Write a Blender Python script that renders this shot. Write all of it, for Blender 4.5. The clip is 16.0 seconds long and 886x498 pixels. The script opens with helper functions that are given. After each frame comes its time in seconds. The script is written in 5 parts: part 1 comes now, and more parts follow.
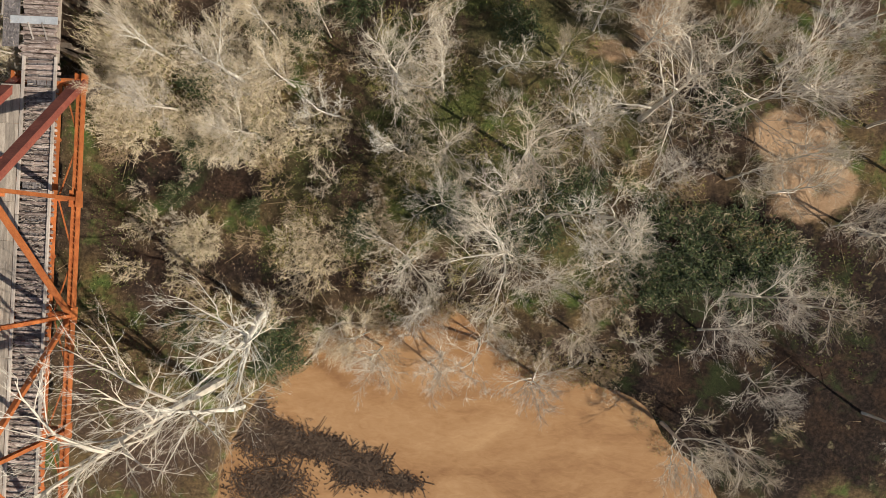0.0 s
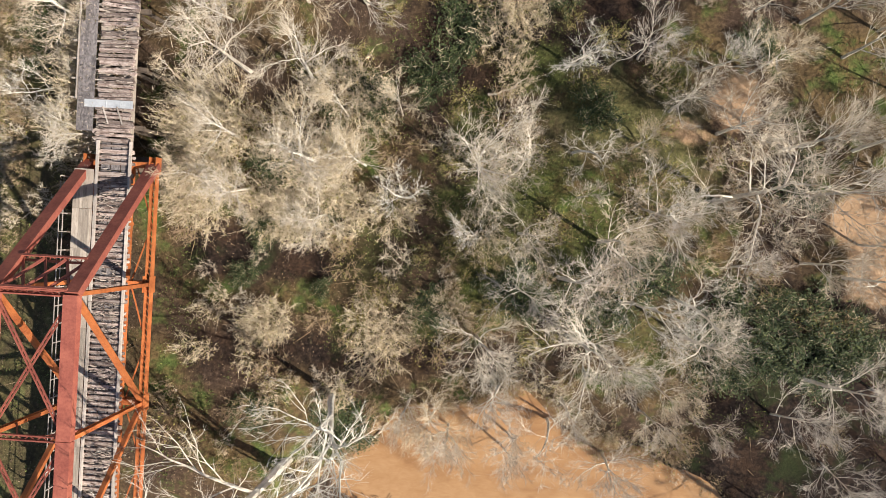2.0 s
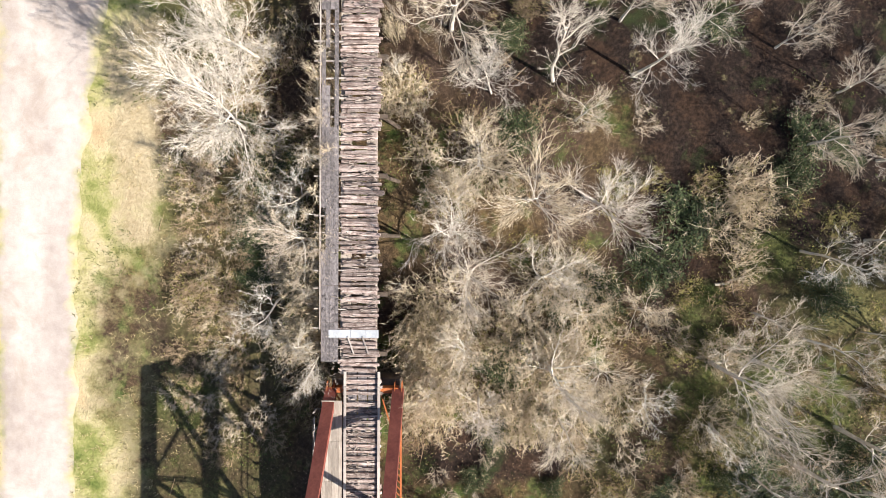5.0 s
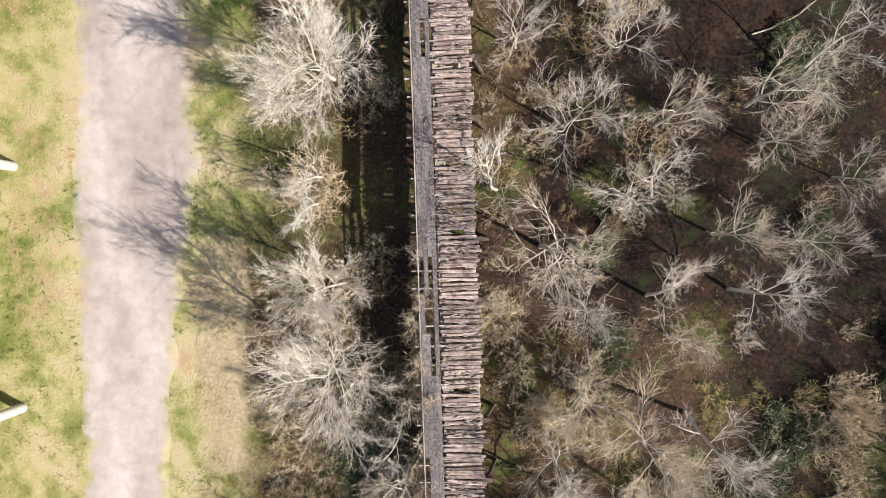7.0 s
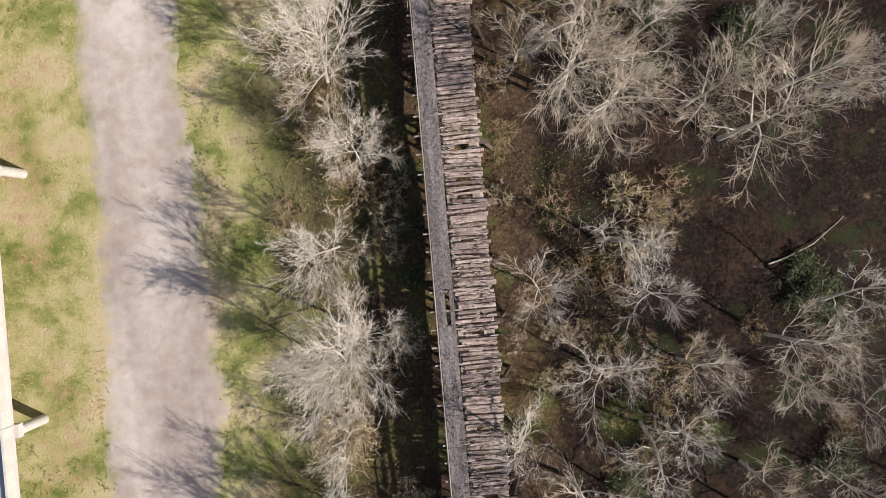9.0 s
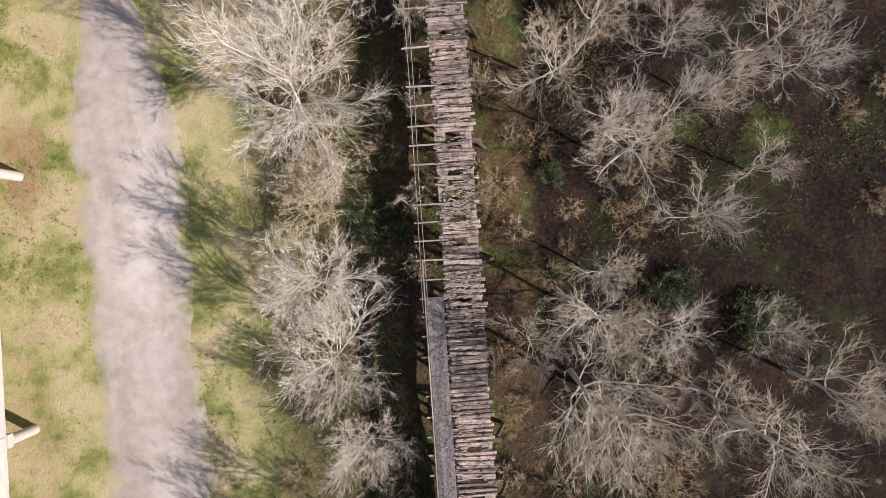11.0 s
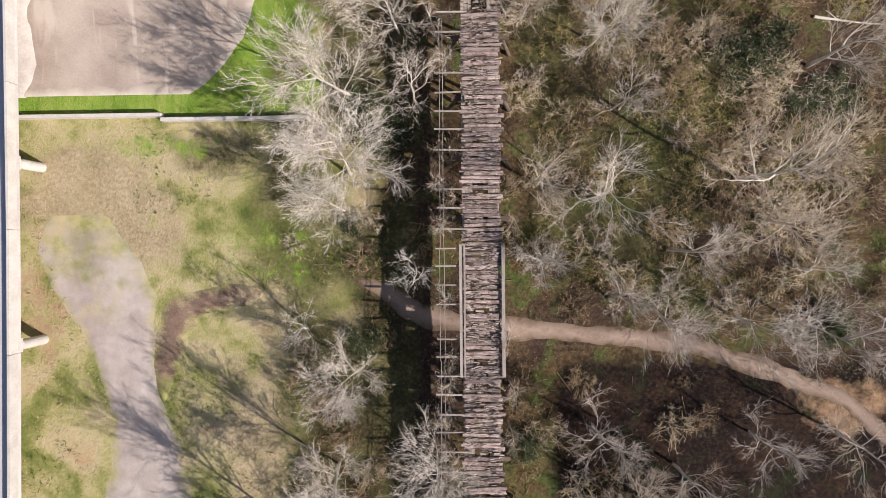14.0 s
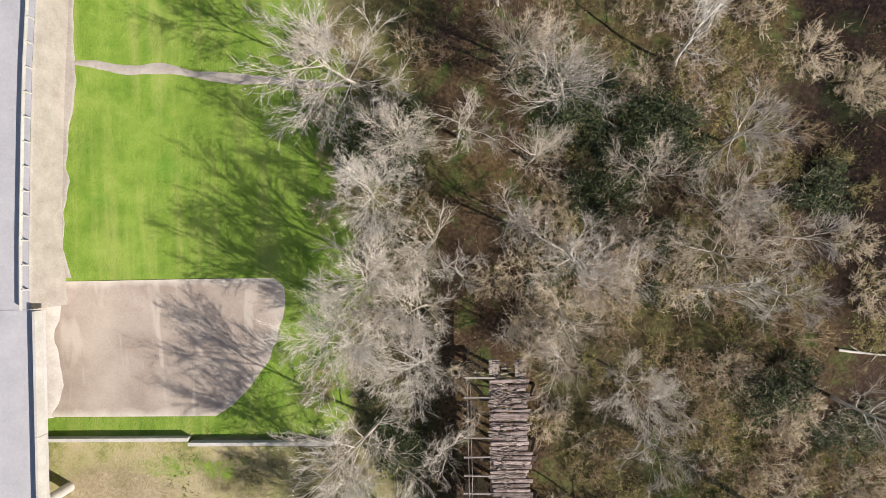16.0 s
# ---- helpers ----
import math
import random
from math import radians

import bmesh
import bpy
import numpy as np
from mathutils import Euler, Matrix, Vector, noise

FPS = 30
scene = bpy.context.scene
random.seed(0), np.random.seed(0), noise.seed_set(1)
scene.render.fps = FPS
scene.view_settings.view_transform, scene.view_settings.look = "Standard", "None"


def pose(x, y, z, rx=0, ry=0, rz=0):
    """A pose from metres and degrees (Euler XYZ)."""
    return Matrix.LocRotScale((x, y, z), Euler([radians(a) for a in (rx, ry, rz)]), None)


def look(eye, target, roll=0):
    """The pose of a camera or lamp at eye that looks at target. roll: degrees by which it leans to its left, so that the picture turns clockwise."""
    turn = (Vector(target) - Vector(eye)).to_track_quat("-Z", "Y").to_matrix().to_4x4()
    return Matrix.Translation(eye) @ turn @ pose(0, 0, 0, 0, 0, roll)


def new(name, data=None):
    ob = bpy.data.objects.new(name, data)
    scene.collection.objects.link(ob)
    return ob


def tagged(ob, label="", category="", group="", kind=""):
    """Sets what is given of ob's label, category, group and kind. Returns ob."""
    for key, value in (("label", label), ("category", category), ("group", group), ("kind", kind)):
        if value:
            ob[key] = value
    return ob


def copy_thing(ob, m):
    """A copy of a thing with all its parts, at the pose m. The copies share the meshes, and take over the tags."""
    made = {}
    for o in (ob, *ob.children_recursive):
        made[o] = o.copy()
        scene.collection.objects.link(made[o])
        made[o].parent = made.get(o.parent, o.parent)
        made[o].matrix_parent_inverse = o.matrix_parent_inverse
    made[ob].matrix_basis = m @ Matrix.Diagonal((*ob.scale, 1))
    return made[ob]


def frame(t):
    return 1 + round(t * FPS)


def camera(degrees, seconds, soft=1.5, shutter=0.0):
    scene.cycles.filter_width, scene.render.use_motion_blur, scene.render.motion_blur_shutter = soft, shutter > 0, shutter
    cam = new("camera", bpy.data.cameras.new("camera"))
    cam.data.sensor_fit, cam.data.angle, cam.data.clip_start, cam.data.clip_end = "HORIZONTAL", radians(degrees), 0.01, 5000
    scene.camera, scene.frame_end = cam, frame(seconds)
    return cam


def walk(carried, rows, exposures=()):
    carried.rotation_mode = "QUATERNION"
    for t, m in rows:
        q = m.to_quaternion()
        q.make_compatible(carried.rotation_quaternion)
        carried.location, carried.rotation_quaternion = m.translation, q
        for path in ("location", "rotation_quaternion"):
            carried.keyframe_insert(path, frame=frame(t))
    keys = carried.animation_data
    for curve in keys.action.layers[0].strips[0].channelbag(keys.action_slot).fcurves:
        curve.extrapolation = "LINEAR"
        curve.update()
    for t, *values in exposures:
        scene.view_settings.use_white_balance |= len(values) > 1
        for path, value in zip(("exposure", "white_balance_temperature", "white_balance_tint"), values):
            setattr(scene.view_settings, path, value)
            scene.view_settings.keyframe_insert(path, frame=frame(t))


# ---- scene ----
cam = camera(70.4, 16.0, 0.65)
PATH = [
    (0, pose(34.072, -15.568, 53.621, -0.386, 2.180, 2.959)),
    (0.5, pose(33.187, -14.369, 53.484, -0.397, 2.130, 3.309)),
    (1, pose(31.765, -12.718, 53.417, -0.515, 1.981, 3.435)),
    (1.5, pose(29.635, -10.747, 53.309, -0.570, 1.898, 3.406)),
    (2, pose(27.111, -8.818, 53.235, -0.635, 1.683, 3.372)),
    (2.5, pose(24.303, -6.941, 53.202, -0.531, 1.598, 3.239)),
    (3, pose(20.678, -4.587, 53.269, -0.621, 1.404, 3.019)),
    (3.5, pose(17.199, -2.207, 53.348, -0.425, 1.707, 2.614)),
    (3.7, pose(15.905, -1.426, 53.357, -0.379, 1.493, 2.608)),
    (5.8, pose(4.280, 13.718, 52.120, -0.565, 1.761, -0.842)),
    (6, pose(3.800, 15.462, 52.015, -0.319, 2.121, -0.711)),
    (6.5, pose(2.103, 20.129, 52.027, -0.609, 2.038, -1.295)),
    (7, pose(0.604, 25.237, 52.018, -0.554, 1.970, -1.927)),
    (7.5, pose(-0.670, 30.222, 52.314, -0.229, 1.509, -2.749)),
    (8, pose(-0.938, 35.260, 52.325, -0.472, 1.637, -3.547)),
    (8.5, pose(-0.970, 40.202, 52.511, -0.616, 1.568, -4.249)),
    (9, pose(-0.501, 45.290, 52.473, -0.873, 1.732, -4.834)),
    (9.2, pose(-0.359, 47.452, 52.465, -0.773, 1.748, -4.873)),
    (11.3, pose(0.273, 70.990, 52.288, -0.256, 1.923, -3.747)),
    (11.5, pose(0.228, 73.692, 52.250, -0.393, 1.923, -3.710)),
    (12, pose(-0.054, 80.248, 52.291, -0.380, 1.723, -2.855)),
    (12.5, pose(-0.284, 86.261, 52.313, -0.462, 1.718, -2.862)),
    (13, pose(-0.477, 91.554, 52.440, -0.364, 1.858, -2.044)),
    (13.5, pose(-0.942, 98.349, 52.424, -0.369, 1.811, -0.847)),
    (14, pose(-1.282, 104.710, 52.294, -0.577, 1.863, -0.505)),
    (14.5, pose(-1.664, 111.015, 52.318, -0.567, 1.928, -0.296)),
    (15, pose(-2.361, 118.342, 52.737, -0.889, 1.575, -0.561)),
    (15.5, pose(-2.647, 125.199, 52.283, -0.556, 1.881, -0.717)),
    (16, pose(-3.102, 131.755, 52.363, -0.620, 1.871, -0.895)),
]
walk(cam, PATH, [(0, 0.19, 6950, 9), (1.5, 0.55, 6800, 10), (3.0, 1.04, 6600, 11), (3.7, 1.1, 6500, 11), (6, 0.92, 6450, 13), (7, 0.68, 6500, 14), (8, 0.46, 6550, 14), (9, 0.27, 6550, 15), (11.5, 0.3, 6450, 20), (12.5, 0.13, 6550, 22), (13.2, 0.12, 6600, 22), (14.5, 0.31, 6400, 17), (16, 0.2, 6450, 14)])

# ---------- light and air ----------
world = bpy.data.worlds.new("world")
scene.world = world
world.use_nodes = True
wn = world.node_tree
sky = wn.nodes.new("ShaderNodeTexSky")
sky.sky_type, sky.sun_disc = "NISHITA", False
sky.sun_elevation, sky.sun_rotation = radians(37), radians(120)
wn.links.new(sky.outputs[0], wn.nodes["Background"].inputs[0])
wn.nodes["Background"].inputs[1].default_value = 0.066

sun_data = bpy.data.lights.new("sun", "SUN")
sun_data.energy, sun_data.angle, sun_data.color = 5.0, radians(0.55), (1.0, 0.94, 0.84)
sun = new("sun", sun_data)
sun.matrix_world = look((0, 0, 0), (-0.692, 0.40, -0.602))


# ---------- material helpers ----------
class Mat:
    """A node material with short calls for the usual nodes."""

    def __init__(self, name, rough=0.85, metal=0.0, spec=0.3):
        self.m = bpy.data.materials.new(name)
        self.m.use_nodes = True
        self.t = self.m.node_tree
        self.b = self.t.nodes["Principled BSDF"]
        self.b.inputs["Roughness"].default_value = rough
        self.b.inputs["Metallic"].default_value = metal
        self.b.inputs["Specular IOR Level"].default_value = spec
        self.geo = self.t.nodes.new("ShaderNodeNewGeometry")
        self.info = self.t.nodes.new("ShaderNodeObjectInfo")
        self.tc = self.t.nodes.new("ShaderNodeTexCoord")

    def noise(self, scale, detail=4.0, rough=0.6, stretch=None, local=False, distort=0.0):
        n = self.t.nodes.new("ShaderNodeTexNoise")
        n.inputs["Scale"].default_value = scale
        n.inputs["Detail"].default_value = detail
        n.inputs["Roughness"].default_value = rough
        n.inputs["Distortion"].default_value = distort
        src = self.tc.outputs["Object"] if local else self.geo.outputs["Position"]
        if stretch:
            mp = self.t.nodes.new("ShaderNodeMapping")
            mp.inputs["Scale"].default_value = stretch
            self.t.links.new(src, mp.inputs["Vector"])
            src = mp.outputs[0]
        self.t.links.new(src, n.inputs["Vector"])
        return n.outputs["Fac"]

    def ramp(self, fac, *stops):
        r = self.t.nodes.new("ShaderNodeValToRGB")
        el = r.color_ramp.elements
        while len(el) < len(stops):
            el.new(0.5)
        for e, (p, c) in zip(el, stops):
            e.position, e.color = p, (*c, 1)
        self.t.links.new(fac, r.inputs[0])
        return r.outputs[0]

    def mix(self, fac, a, b, mode="MIX"):
        x = self.t.nodes.new("ShaderNodeMix")
        x.data_type, x.blend_type = "RGBA", mode
        for sock, v in ((x.inputs[0], fac), (x.inputs[6], a), (x.inputs[7], b)):
            if isinstance(v, (int, float)):
                sock.default_value = v
            elif isinstance(v, tuple):
                sock.default_value = (*v, 1)
            else:
                self.t.links.new(v, sock)
        return x.outputs[2]

    def step(self, fac, lo, hi, to_lo=0.0, to_hi=1.0):
        r = self.t.nodes.new("ShaderNodeMapRange")
        for i, v in enumerate((lo, hi, to_lo, to_hi)):
            r.inputs[i + 1].default_value = v
        self.t.links.new(fac, r.inputs[0])
        return r.outputs[0]

    def math(self, op, a, b):
        x = self.t.nodes.new("ShaderNodeMath")
        x.operation = op
        for sock, v in zip(x.inputs, (a, b)):
            if isinstance(v, (int, float)):
                sock.default_value = v
            else:
                self.t.links.new(v, sock)
        return x.outputs[0]

    def attr(self, name):
        a = self.t.nodes.new("ShaderNodeAttribute")
        a.attribute_name = name
        return a.outputs["Fac"]

    def color(self, c):
        self.t.links.new(c, self.b.inputs["Base Color"])
        return self

    def bump(self, fac, strength=0.5, dist=0.05):
        n = self.t.nodes.new("ShaderNodeBump")
        n.inputs["Strength"].default_value = strength
        n.inputs["Distance"].default_value = dist
        self.t.links.new(fac, n.inputs["Height"])
        self.t.links.new(n.outputs[0], self.b.inputs["Normal"])
        return self


def simple(name, dark, light, scale=3.0, rough=0.85, bump=0.4, stretch=None, local=False, vary=0.35, metal=0.0):
    """Two colours mixed by coarse and fine noise, each object a little lighter or darker."""
    m = Mat(name, rough, metal)
    coarse = m.noise(scale, 5, 0.65, stretch, local)
    fine = m.noise(scale * 9, 3, 0.6, stretch, local)
    f = m.math("ADD", m.math("MULTIPLY", coarse, 0.65), m.math("MULTIPLY", fine, 0.35))
    col = m.ramp(f, (0.32, dark), (0.68, light))
    tone = m.step(m.info.outputs["Random"], 0, 1, 1 - vary, 1.0 + vary * 0.4)
    comb = m.t.nodes.new("ShaderNodeCombineColor")
    for i in range(3):
        m.t.links.new(tone, comb.inputs[i])
    m.color(m.mix(1.0, col, comb.outputs[0], "MULTIPLY"))
    m.bump(fine, bump, 0.03)
    return m.m


def bark(name, dark, light, warmth=0.5):
    m = Mat(name, 0.9)
    f = m.noise(2.2, 4, 0.6)
    base = m.ramp(f, (0.3, dark), (0.7, light))
    warm = m.mix(m.step(m.info.outputs["Random"], 0, 1, 0, warmth), base, (0.50, 0.39, 0.28))
    m.color(warm)
    return m.m


def leaf(name, dark, light):
    m = Mat(name, 0.7)
    r = m.geo.outputs["Random Per Island"]
    m.color(m.ramp(r, (0.1, dark), (0.9, light)))
    m.b.inputs["Subsurface Weight"].default_value = 0.0
    return m.m




def tie_wood():
    m = Mat("weathered_tie", 0.9)
    grain, streak = m.noise(1.6, 5, 0.65, (0.6, 6, 6)), m.noise(15, 3, 0.6, (0.35, 4, 4))
    f = m.math("ADD", m.math("MULTIPLY", grain, 0.6), m.math("MULTIPLY", streak, 0.4))
    col = m.ramp(f, (0.32, (0.12, 0.078, 0.068)), (0.5, (0.35, 0.27, 0.24)), (0.66, (0.72, 0.62, 0.565)))
    rot = m.step(m.noise(1.5, 6, 0.72), 0.5, 0.62, 0, 0.85)
    col = m.mix(rot, col, m.ramp(streak, (0.3, (0.05, 0.032, 0.027)), (0.7, (0.21, 0.14, 0.115))))
    bleach = m.step(m.noise(0.9, 6, 0.75, (1, 1.4, 1)), 0.56, 0.66, 0, 0.7)
    col = m.mix(bleach, col, (0.60, 0.525, 0.475))
    tone = m.step(m.info.outputs["Random"], 0, 1, 0.48, 1.25)
    comb = m.t.nodes.new("ShaderNodeCombineColor")
    for i in range(3):
        m.t.links.new(tone, comb.inputs[i])
    m.color(m.mix(1.0, col, comb.outputs[0], "MULTIPLY"))
    m.bump(f, 0.8, 0.05)
    return m.m


M_TIE = tie_wood()
M_BED = simple("dusty_stringer", (0.22, 0.18, 0.145), (0.55, 0.475, 0.405), 1.3, 0.9, 0.5, (5, 0.7, 3), False, 0.3)
M_PLANK = simple("mottled_grey_plank", (0.03, 0.026, 0.027), (0.35, 0.315, 0.315), 5.5, 0.9, 0.7, (1.3, 0.9, 1), False, 0.35)
M_TIMBER = simple("creosote_timber", (0.06, 0.045, 0.035), (0.2, 0.155, 0.12), 1.5, 0.9, 0.5, None, False, 0.3)
M_GUARD = simple("guard_timber", (0.27, 0.23, 0.205), (0.56, 0.50, 0.45), 1.5, 0.9, 0.5, (4, 0.5, 4), False, 0.3)
M_STEEL = simple("red_oxide_steel", (0.17, 0.042, 0.034), (0.37, 0.118, 0.08), 0.7, 0.7, 0.3, None, False, 0.25)
M_ORANGE = simple("orange_rust_steel", (0.28, 0.07, 0.024), (0.60, 0.20, 0.066), 1.1, 0.65, 0.3, None, False, 0.3)
M_TIN = simple("bare_metal_sheet", (0.42, 0.44, 0.47), (0.66, 0.68, 0.7), 1.2, 0.45, 0.2, None, False, 0.1, 0.3)
M_CONCRETE = simple("viaduct_concrete", (0.48, 0.45, 0.43), (0.68, 0.65, 0.62), 0.6, 0.85, 0.2, None, False, 0.1)
M_WALL = simple("pale_concrete", (0.5, 0.47, 0.42), (0.72, 0.69, 0.64), 0.8, 0.85, 0.2, None, False, 0.1)
M_ROADTOP = simple("worn_pale_concrete", (0.44, 0.43, 0.445), (0.58, 0.565, 0.58), 0.5, 0.9, 0.3, None, False, 0.05)


def meadow_colour(m):
    """Winter grass: soft green, yellow, tan and rusty patches."""
    soft = m.math("ADD", m.math("MULTIPLY", m.noise(0.2, 3, 0.5, distort=0.4), 0.62), m.math("ADD", m.math("MULTIPLY", m.noise(0.7, 4, 0.55), 0.26), m.math("MULTIPLY", m.noise(4.5, 4, 0.6), 0.12)))
    return m.ramp(soft, (0.34, (0.10, 0.14, 0.03)), (0.44, (0.26, 0.27, 0.09)), (0.51, (0.43, 0.39, 0.185)), (0.58, (0.52, 0.44, 0.265)), (0.68, (0.47, 0.335, 0.19)))


def gravel():
    m = Mat("pale_gravel", 0.95, 0, 0.2)
    big, mid, fine = m.noise(0.16, 4, 0.5, (1, 0.3, 1)), m.noise(0.9, 4, 0.6), m.noise(9, 4, 0.7)
    f = m.math("ADD", m.math("MULTIPLY", big, 0.62), m.math("ADD", m.math("MULTIPLY", mid, 0.25), m.math("MULTIPLY", fine, 0.13)))
    stone = m.ramp(f, (0.34, (0.28, 0.23, 0.205)), (0.5, (0.45, 0.393, 0.357)), (0.64, (0.62, 0.558, 0.515)))
    stone = m.mix(m.step(m.noise(0.3, 6, 0.7, distort=0.6), 0.5, 0.68, 0, 0.6), stone, (0.35, 0.285, 0.235))
    rim = m.math("ADD", m.attr("rim"), m.math("ADD", m.math("MULTIPLY", m.math("SUBTRACT", m.noise(0.5, 5, 0.6), 0.5), 1.7), m.math("MULTIPLY", m.math("SUBTRACT", fine, 0.5), 0.5)))
    m.color(m.mix(m.step(rim, 0.38, 1.0), stone, meadow_colour(m)))
    m.bump(fine, 0.4, 0.04)
    return m.m


def trodden(name, wood):
    m = Mat(name, 0.95, 0, 0.2)
    mid, fine = m.noise(0.8, 5, 0.6), m.noise(7, 4, 0.7)
    earth = m.ramp(m.math("ADD", m.math("MULTIPLY", mid, 0.6), m.math("MULTIPLY", fine, 0.4)), (0.32, (0.21, 0.15, 0.11)), (0.66, (0.43, 0.335, 0.27)))
    out = m.ramp(fine, (0.3, (0.035, 0.024, 0.016)), (0.7, (0.20, 0.14, 0.09))) if wood else meadow_colour(m)
    rim = m.math("ADD", m.attr("rim"), m.math("ADD", m.math("MULTIPLY", m.math("SUBTRACT", mid, 0.5), 2.2), m.math("MULTIPLY", m.math("SUBTRACT", fine, 0.5), 0.8)))
    if not wood:
        earth = m.mix(1.0, earth, (0.72, 0.66, 0.62), "MULTIPLY")
    m.color(m.mix(m.step(rim, 0.2 if wood else 0.35, 1.0), earth, out))
    m.bump(fine, 0.5, 0.05)
    return m.m


M_PATH = trodden("trodden_earth", True)
M_TRACK = trodden("rutted_track", False)
M_LANE = gravel()


def court_earth():
    m = Mat("packed_court_earth", 0.95, 0, 0.2)
    big, fine = m.noise(0.22, 5, 0.6), m.noise(6, 4, 0.65)
    earth = m.ramp(m.math("ADD", m.math("MULTIPLY", big, 0.75), m.math("MULTIPLY", fine, 0.25)), (0.34, (0.33, 0.262, 0.217)), (0.66, (0.52, 0.445, 0.375)))
    streak = m.step(m.noise(0.5, 3, 0.5, (1.5, 0.22, 1), distort=0.5), 0.58, 0.68, 0, 0.65)
    earth = m.mix(streak, earth, (0.60, 0.53, 0.45))
    rim = m.math("ADD", m.attr("rim"), m.math("MULTIPLY", m.math("SUBTRACT", m.noise(0.7, 5, 0.6), 0.5), 0.9))
    m.color(m.mix(m.step(rim, 0.55, 1.05), earth, (0.66, 0.60, 0.51)))
    m.bump(fine, 0.4, 0.04)
    return m.m


M_COURT = court_earth()
M_BLEACH = simple("bleached_sand", (0.50, 0.45, 0.40), (0.74, 0.69, 0.63), 0.6, 0.9, 0.3, None, False, 0.05)
M_CURB = simple("pale_sand_edge", (0.33, 0.29, 0.25), (0.52, 0.47, 0.415), 0.8, 0.9, 0.3, None, False, 0.05)
M_BARK = bark("grey_bark", (0.41, 0.355, 0.28), (0.70, 0.63, 0.525))
M_GREY = bark("mauve_grey_bark", (0.40, 0.36, 0.315), (0.68, 0.63, 0.565), 0.3)
M_PALE = bark("white_bark", (0.55, 0.52, 0.46), (0.80, 0.77, 0.70))
M_TAN = bark("tan_twig", (0.45, 0.365, 0.25), (0.76, 0.655, 0.49), 0.35)
M_FAN = bark("pale_grey_twig", (0.50, 0.455, 0.39), (0.80, 0.745, 0.66), 0.2)
M_LIMB = bark("weathered_limb", (0.46, 0.42, 0.36), (0.82, 0.775, 0.70), 0.3)
M_RUST = bark("russet_twig", (0.20, 0.13, 0.075), (0.42, 0.31, 0.19))
M_LEAF = leaf("olive_leaf", (0.09, 0.092, 0.02), (0.36, 0.32, 0.095))
M_DEAD = leaf("dead_leaf", (0.07, 0.042, 0.026), (0.31, 0.225, 0.145))
M_SPLINTER = leaf("wood_splinter", (0.05, 0.036, 0.03), (0.46, 0.39, 0.335))
M_STRAW = leaf("straw_grass", (0.26, 0.21, 0.09), (0.58, 0.47, 0.28))
M_WEED = leaf("fresh_weed", (0.045, 0.066, 0.014), (0.165, 0.19, 0.05))
M_GREEN = leaf("dark_green_leaf", (0.022, 0.036, 0.014), (0.085, 0.105, 0.038))
M_DRIFT = simple("wet_drift_wood", (0.03, 0.02, 0.015), (0.12, 0.08, 0.055), 1.2, 0.8, 0.5, None, False, 0.4)


# ---------- mesh helpers ----------
def mesh_of(name, verts, faces, material, smooth=False):
    me = bpy.data.meshes.new(name)
    me.from_pydata([tuple(v) for v in verts], [], [tuple(f) for f in faces])
    me.materials.append(material)
    if smooth:
        me.polygons.foreach_set("use_smooth", [True] * len(me.polygons))
    me.update()
    return me


class Build:
    """Gathers boxes and tapered bars into one mesh."""

    def __init__(self):
        self.v, self.f = [], []

    def add(self, verts, faces):
        n = len(self.v)
        self.v += [tuple(p) for p in verts]
        self.f += [tuple(i + n for i in f) for f in faces]
        return self

    def box(self, x0, x1, y0, y1, z0, z1):
        v = [(x, y, z) for z in (z0, z1) for y in (y0, y1) for x in (x0, x1)]
        return self.add(v, [(0, 2, 3, 1), (4, 5, 7, 6), (0, 1, 5, 4), (2, 6, 7, 3), (0, 4, 6, 2), (1, 3, 7, 5)])

    def bar(self, a, b, w, h, up=(0, 0, 1)):
        """A box section w wide and h deep from a to b."""
        a, b = Vector(a), Vector(b)
        d = (b - a).normalized()
        s = d.cross(Vector(up))
        if s.length < 0.01:
            s = d.cross(Vector((1, 0, 0)))
        s.normalize()
        u = s.cross(d)
        v = [p + s * i * w / 2 + u * j * h / 2 for p in (a, b) for i, j in ((-1, -1), (1, -1), (1, 1), (-1, 1))]
        return self.add(v, [(0, 1, 2, 3), (7, 6, 5, 4), (0, 4, 5, 1), (1, 5, 6, 2), (2, 6, 7, 3), (3, 7, 4, 0)])

    def tube(self, a, b, r0, r1, n=8):
        a, b = Vector(a), Vector(b)
        d = (b - a).normalized()
        s = d.orthogonal().normalized()
        u = d.cross(s)
        v = [p + (s * math.cos(k * math.tau / n) + u * math.sin(k * math.tau / n)) * r for p, r in ((a, r0), (b, r1)) for k in range(n)]
        f = [(k, (k + 1) % n, n + (k + 1) % n, n + k) for k in range(n)]
        return self.add(v, f + [tuple(range(n - 1, -1, -1)), tuple(range(n, 2 * n))])

    def mesh(self, name, material):
        return mesh_of(name, self.v, self.f, material)


def part(name, build, material, parent, label=""):
    ob = new(name, build.mesh(name, material))
    ob.parent = parent
    return tagged(ob, label)


def thing(name, at, label, category, group="", kind=""):
    ob = new(name)
    ob.location = at
    ob.empty_display_size = 0.3
    return tagged(ob, label, category, group, kind)


def smooth(e0, e1, x):
    t = np.clip((x - e0) / (e1 - e0), 0, 1)
    return t * t * (3 - 2 * t)


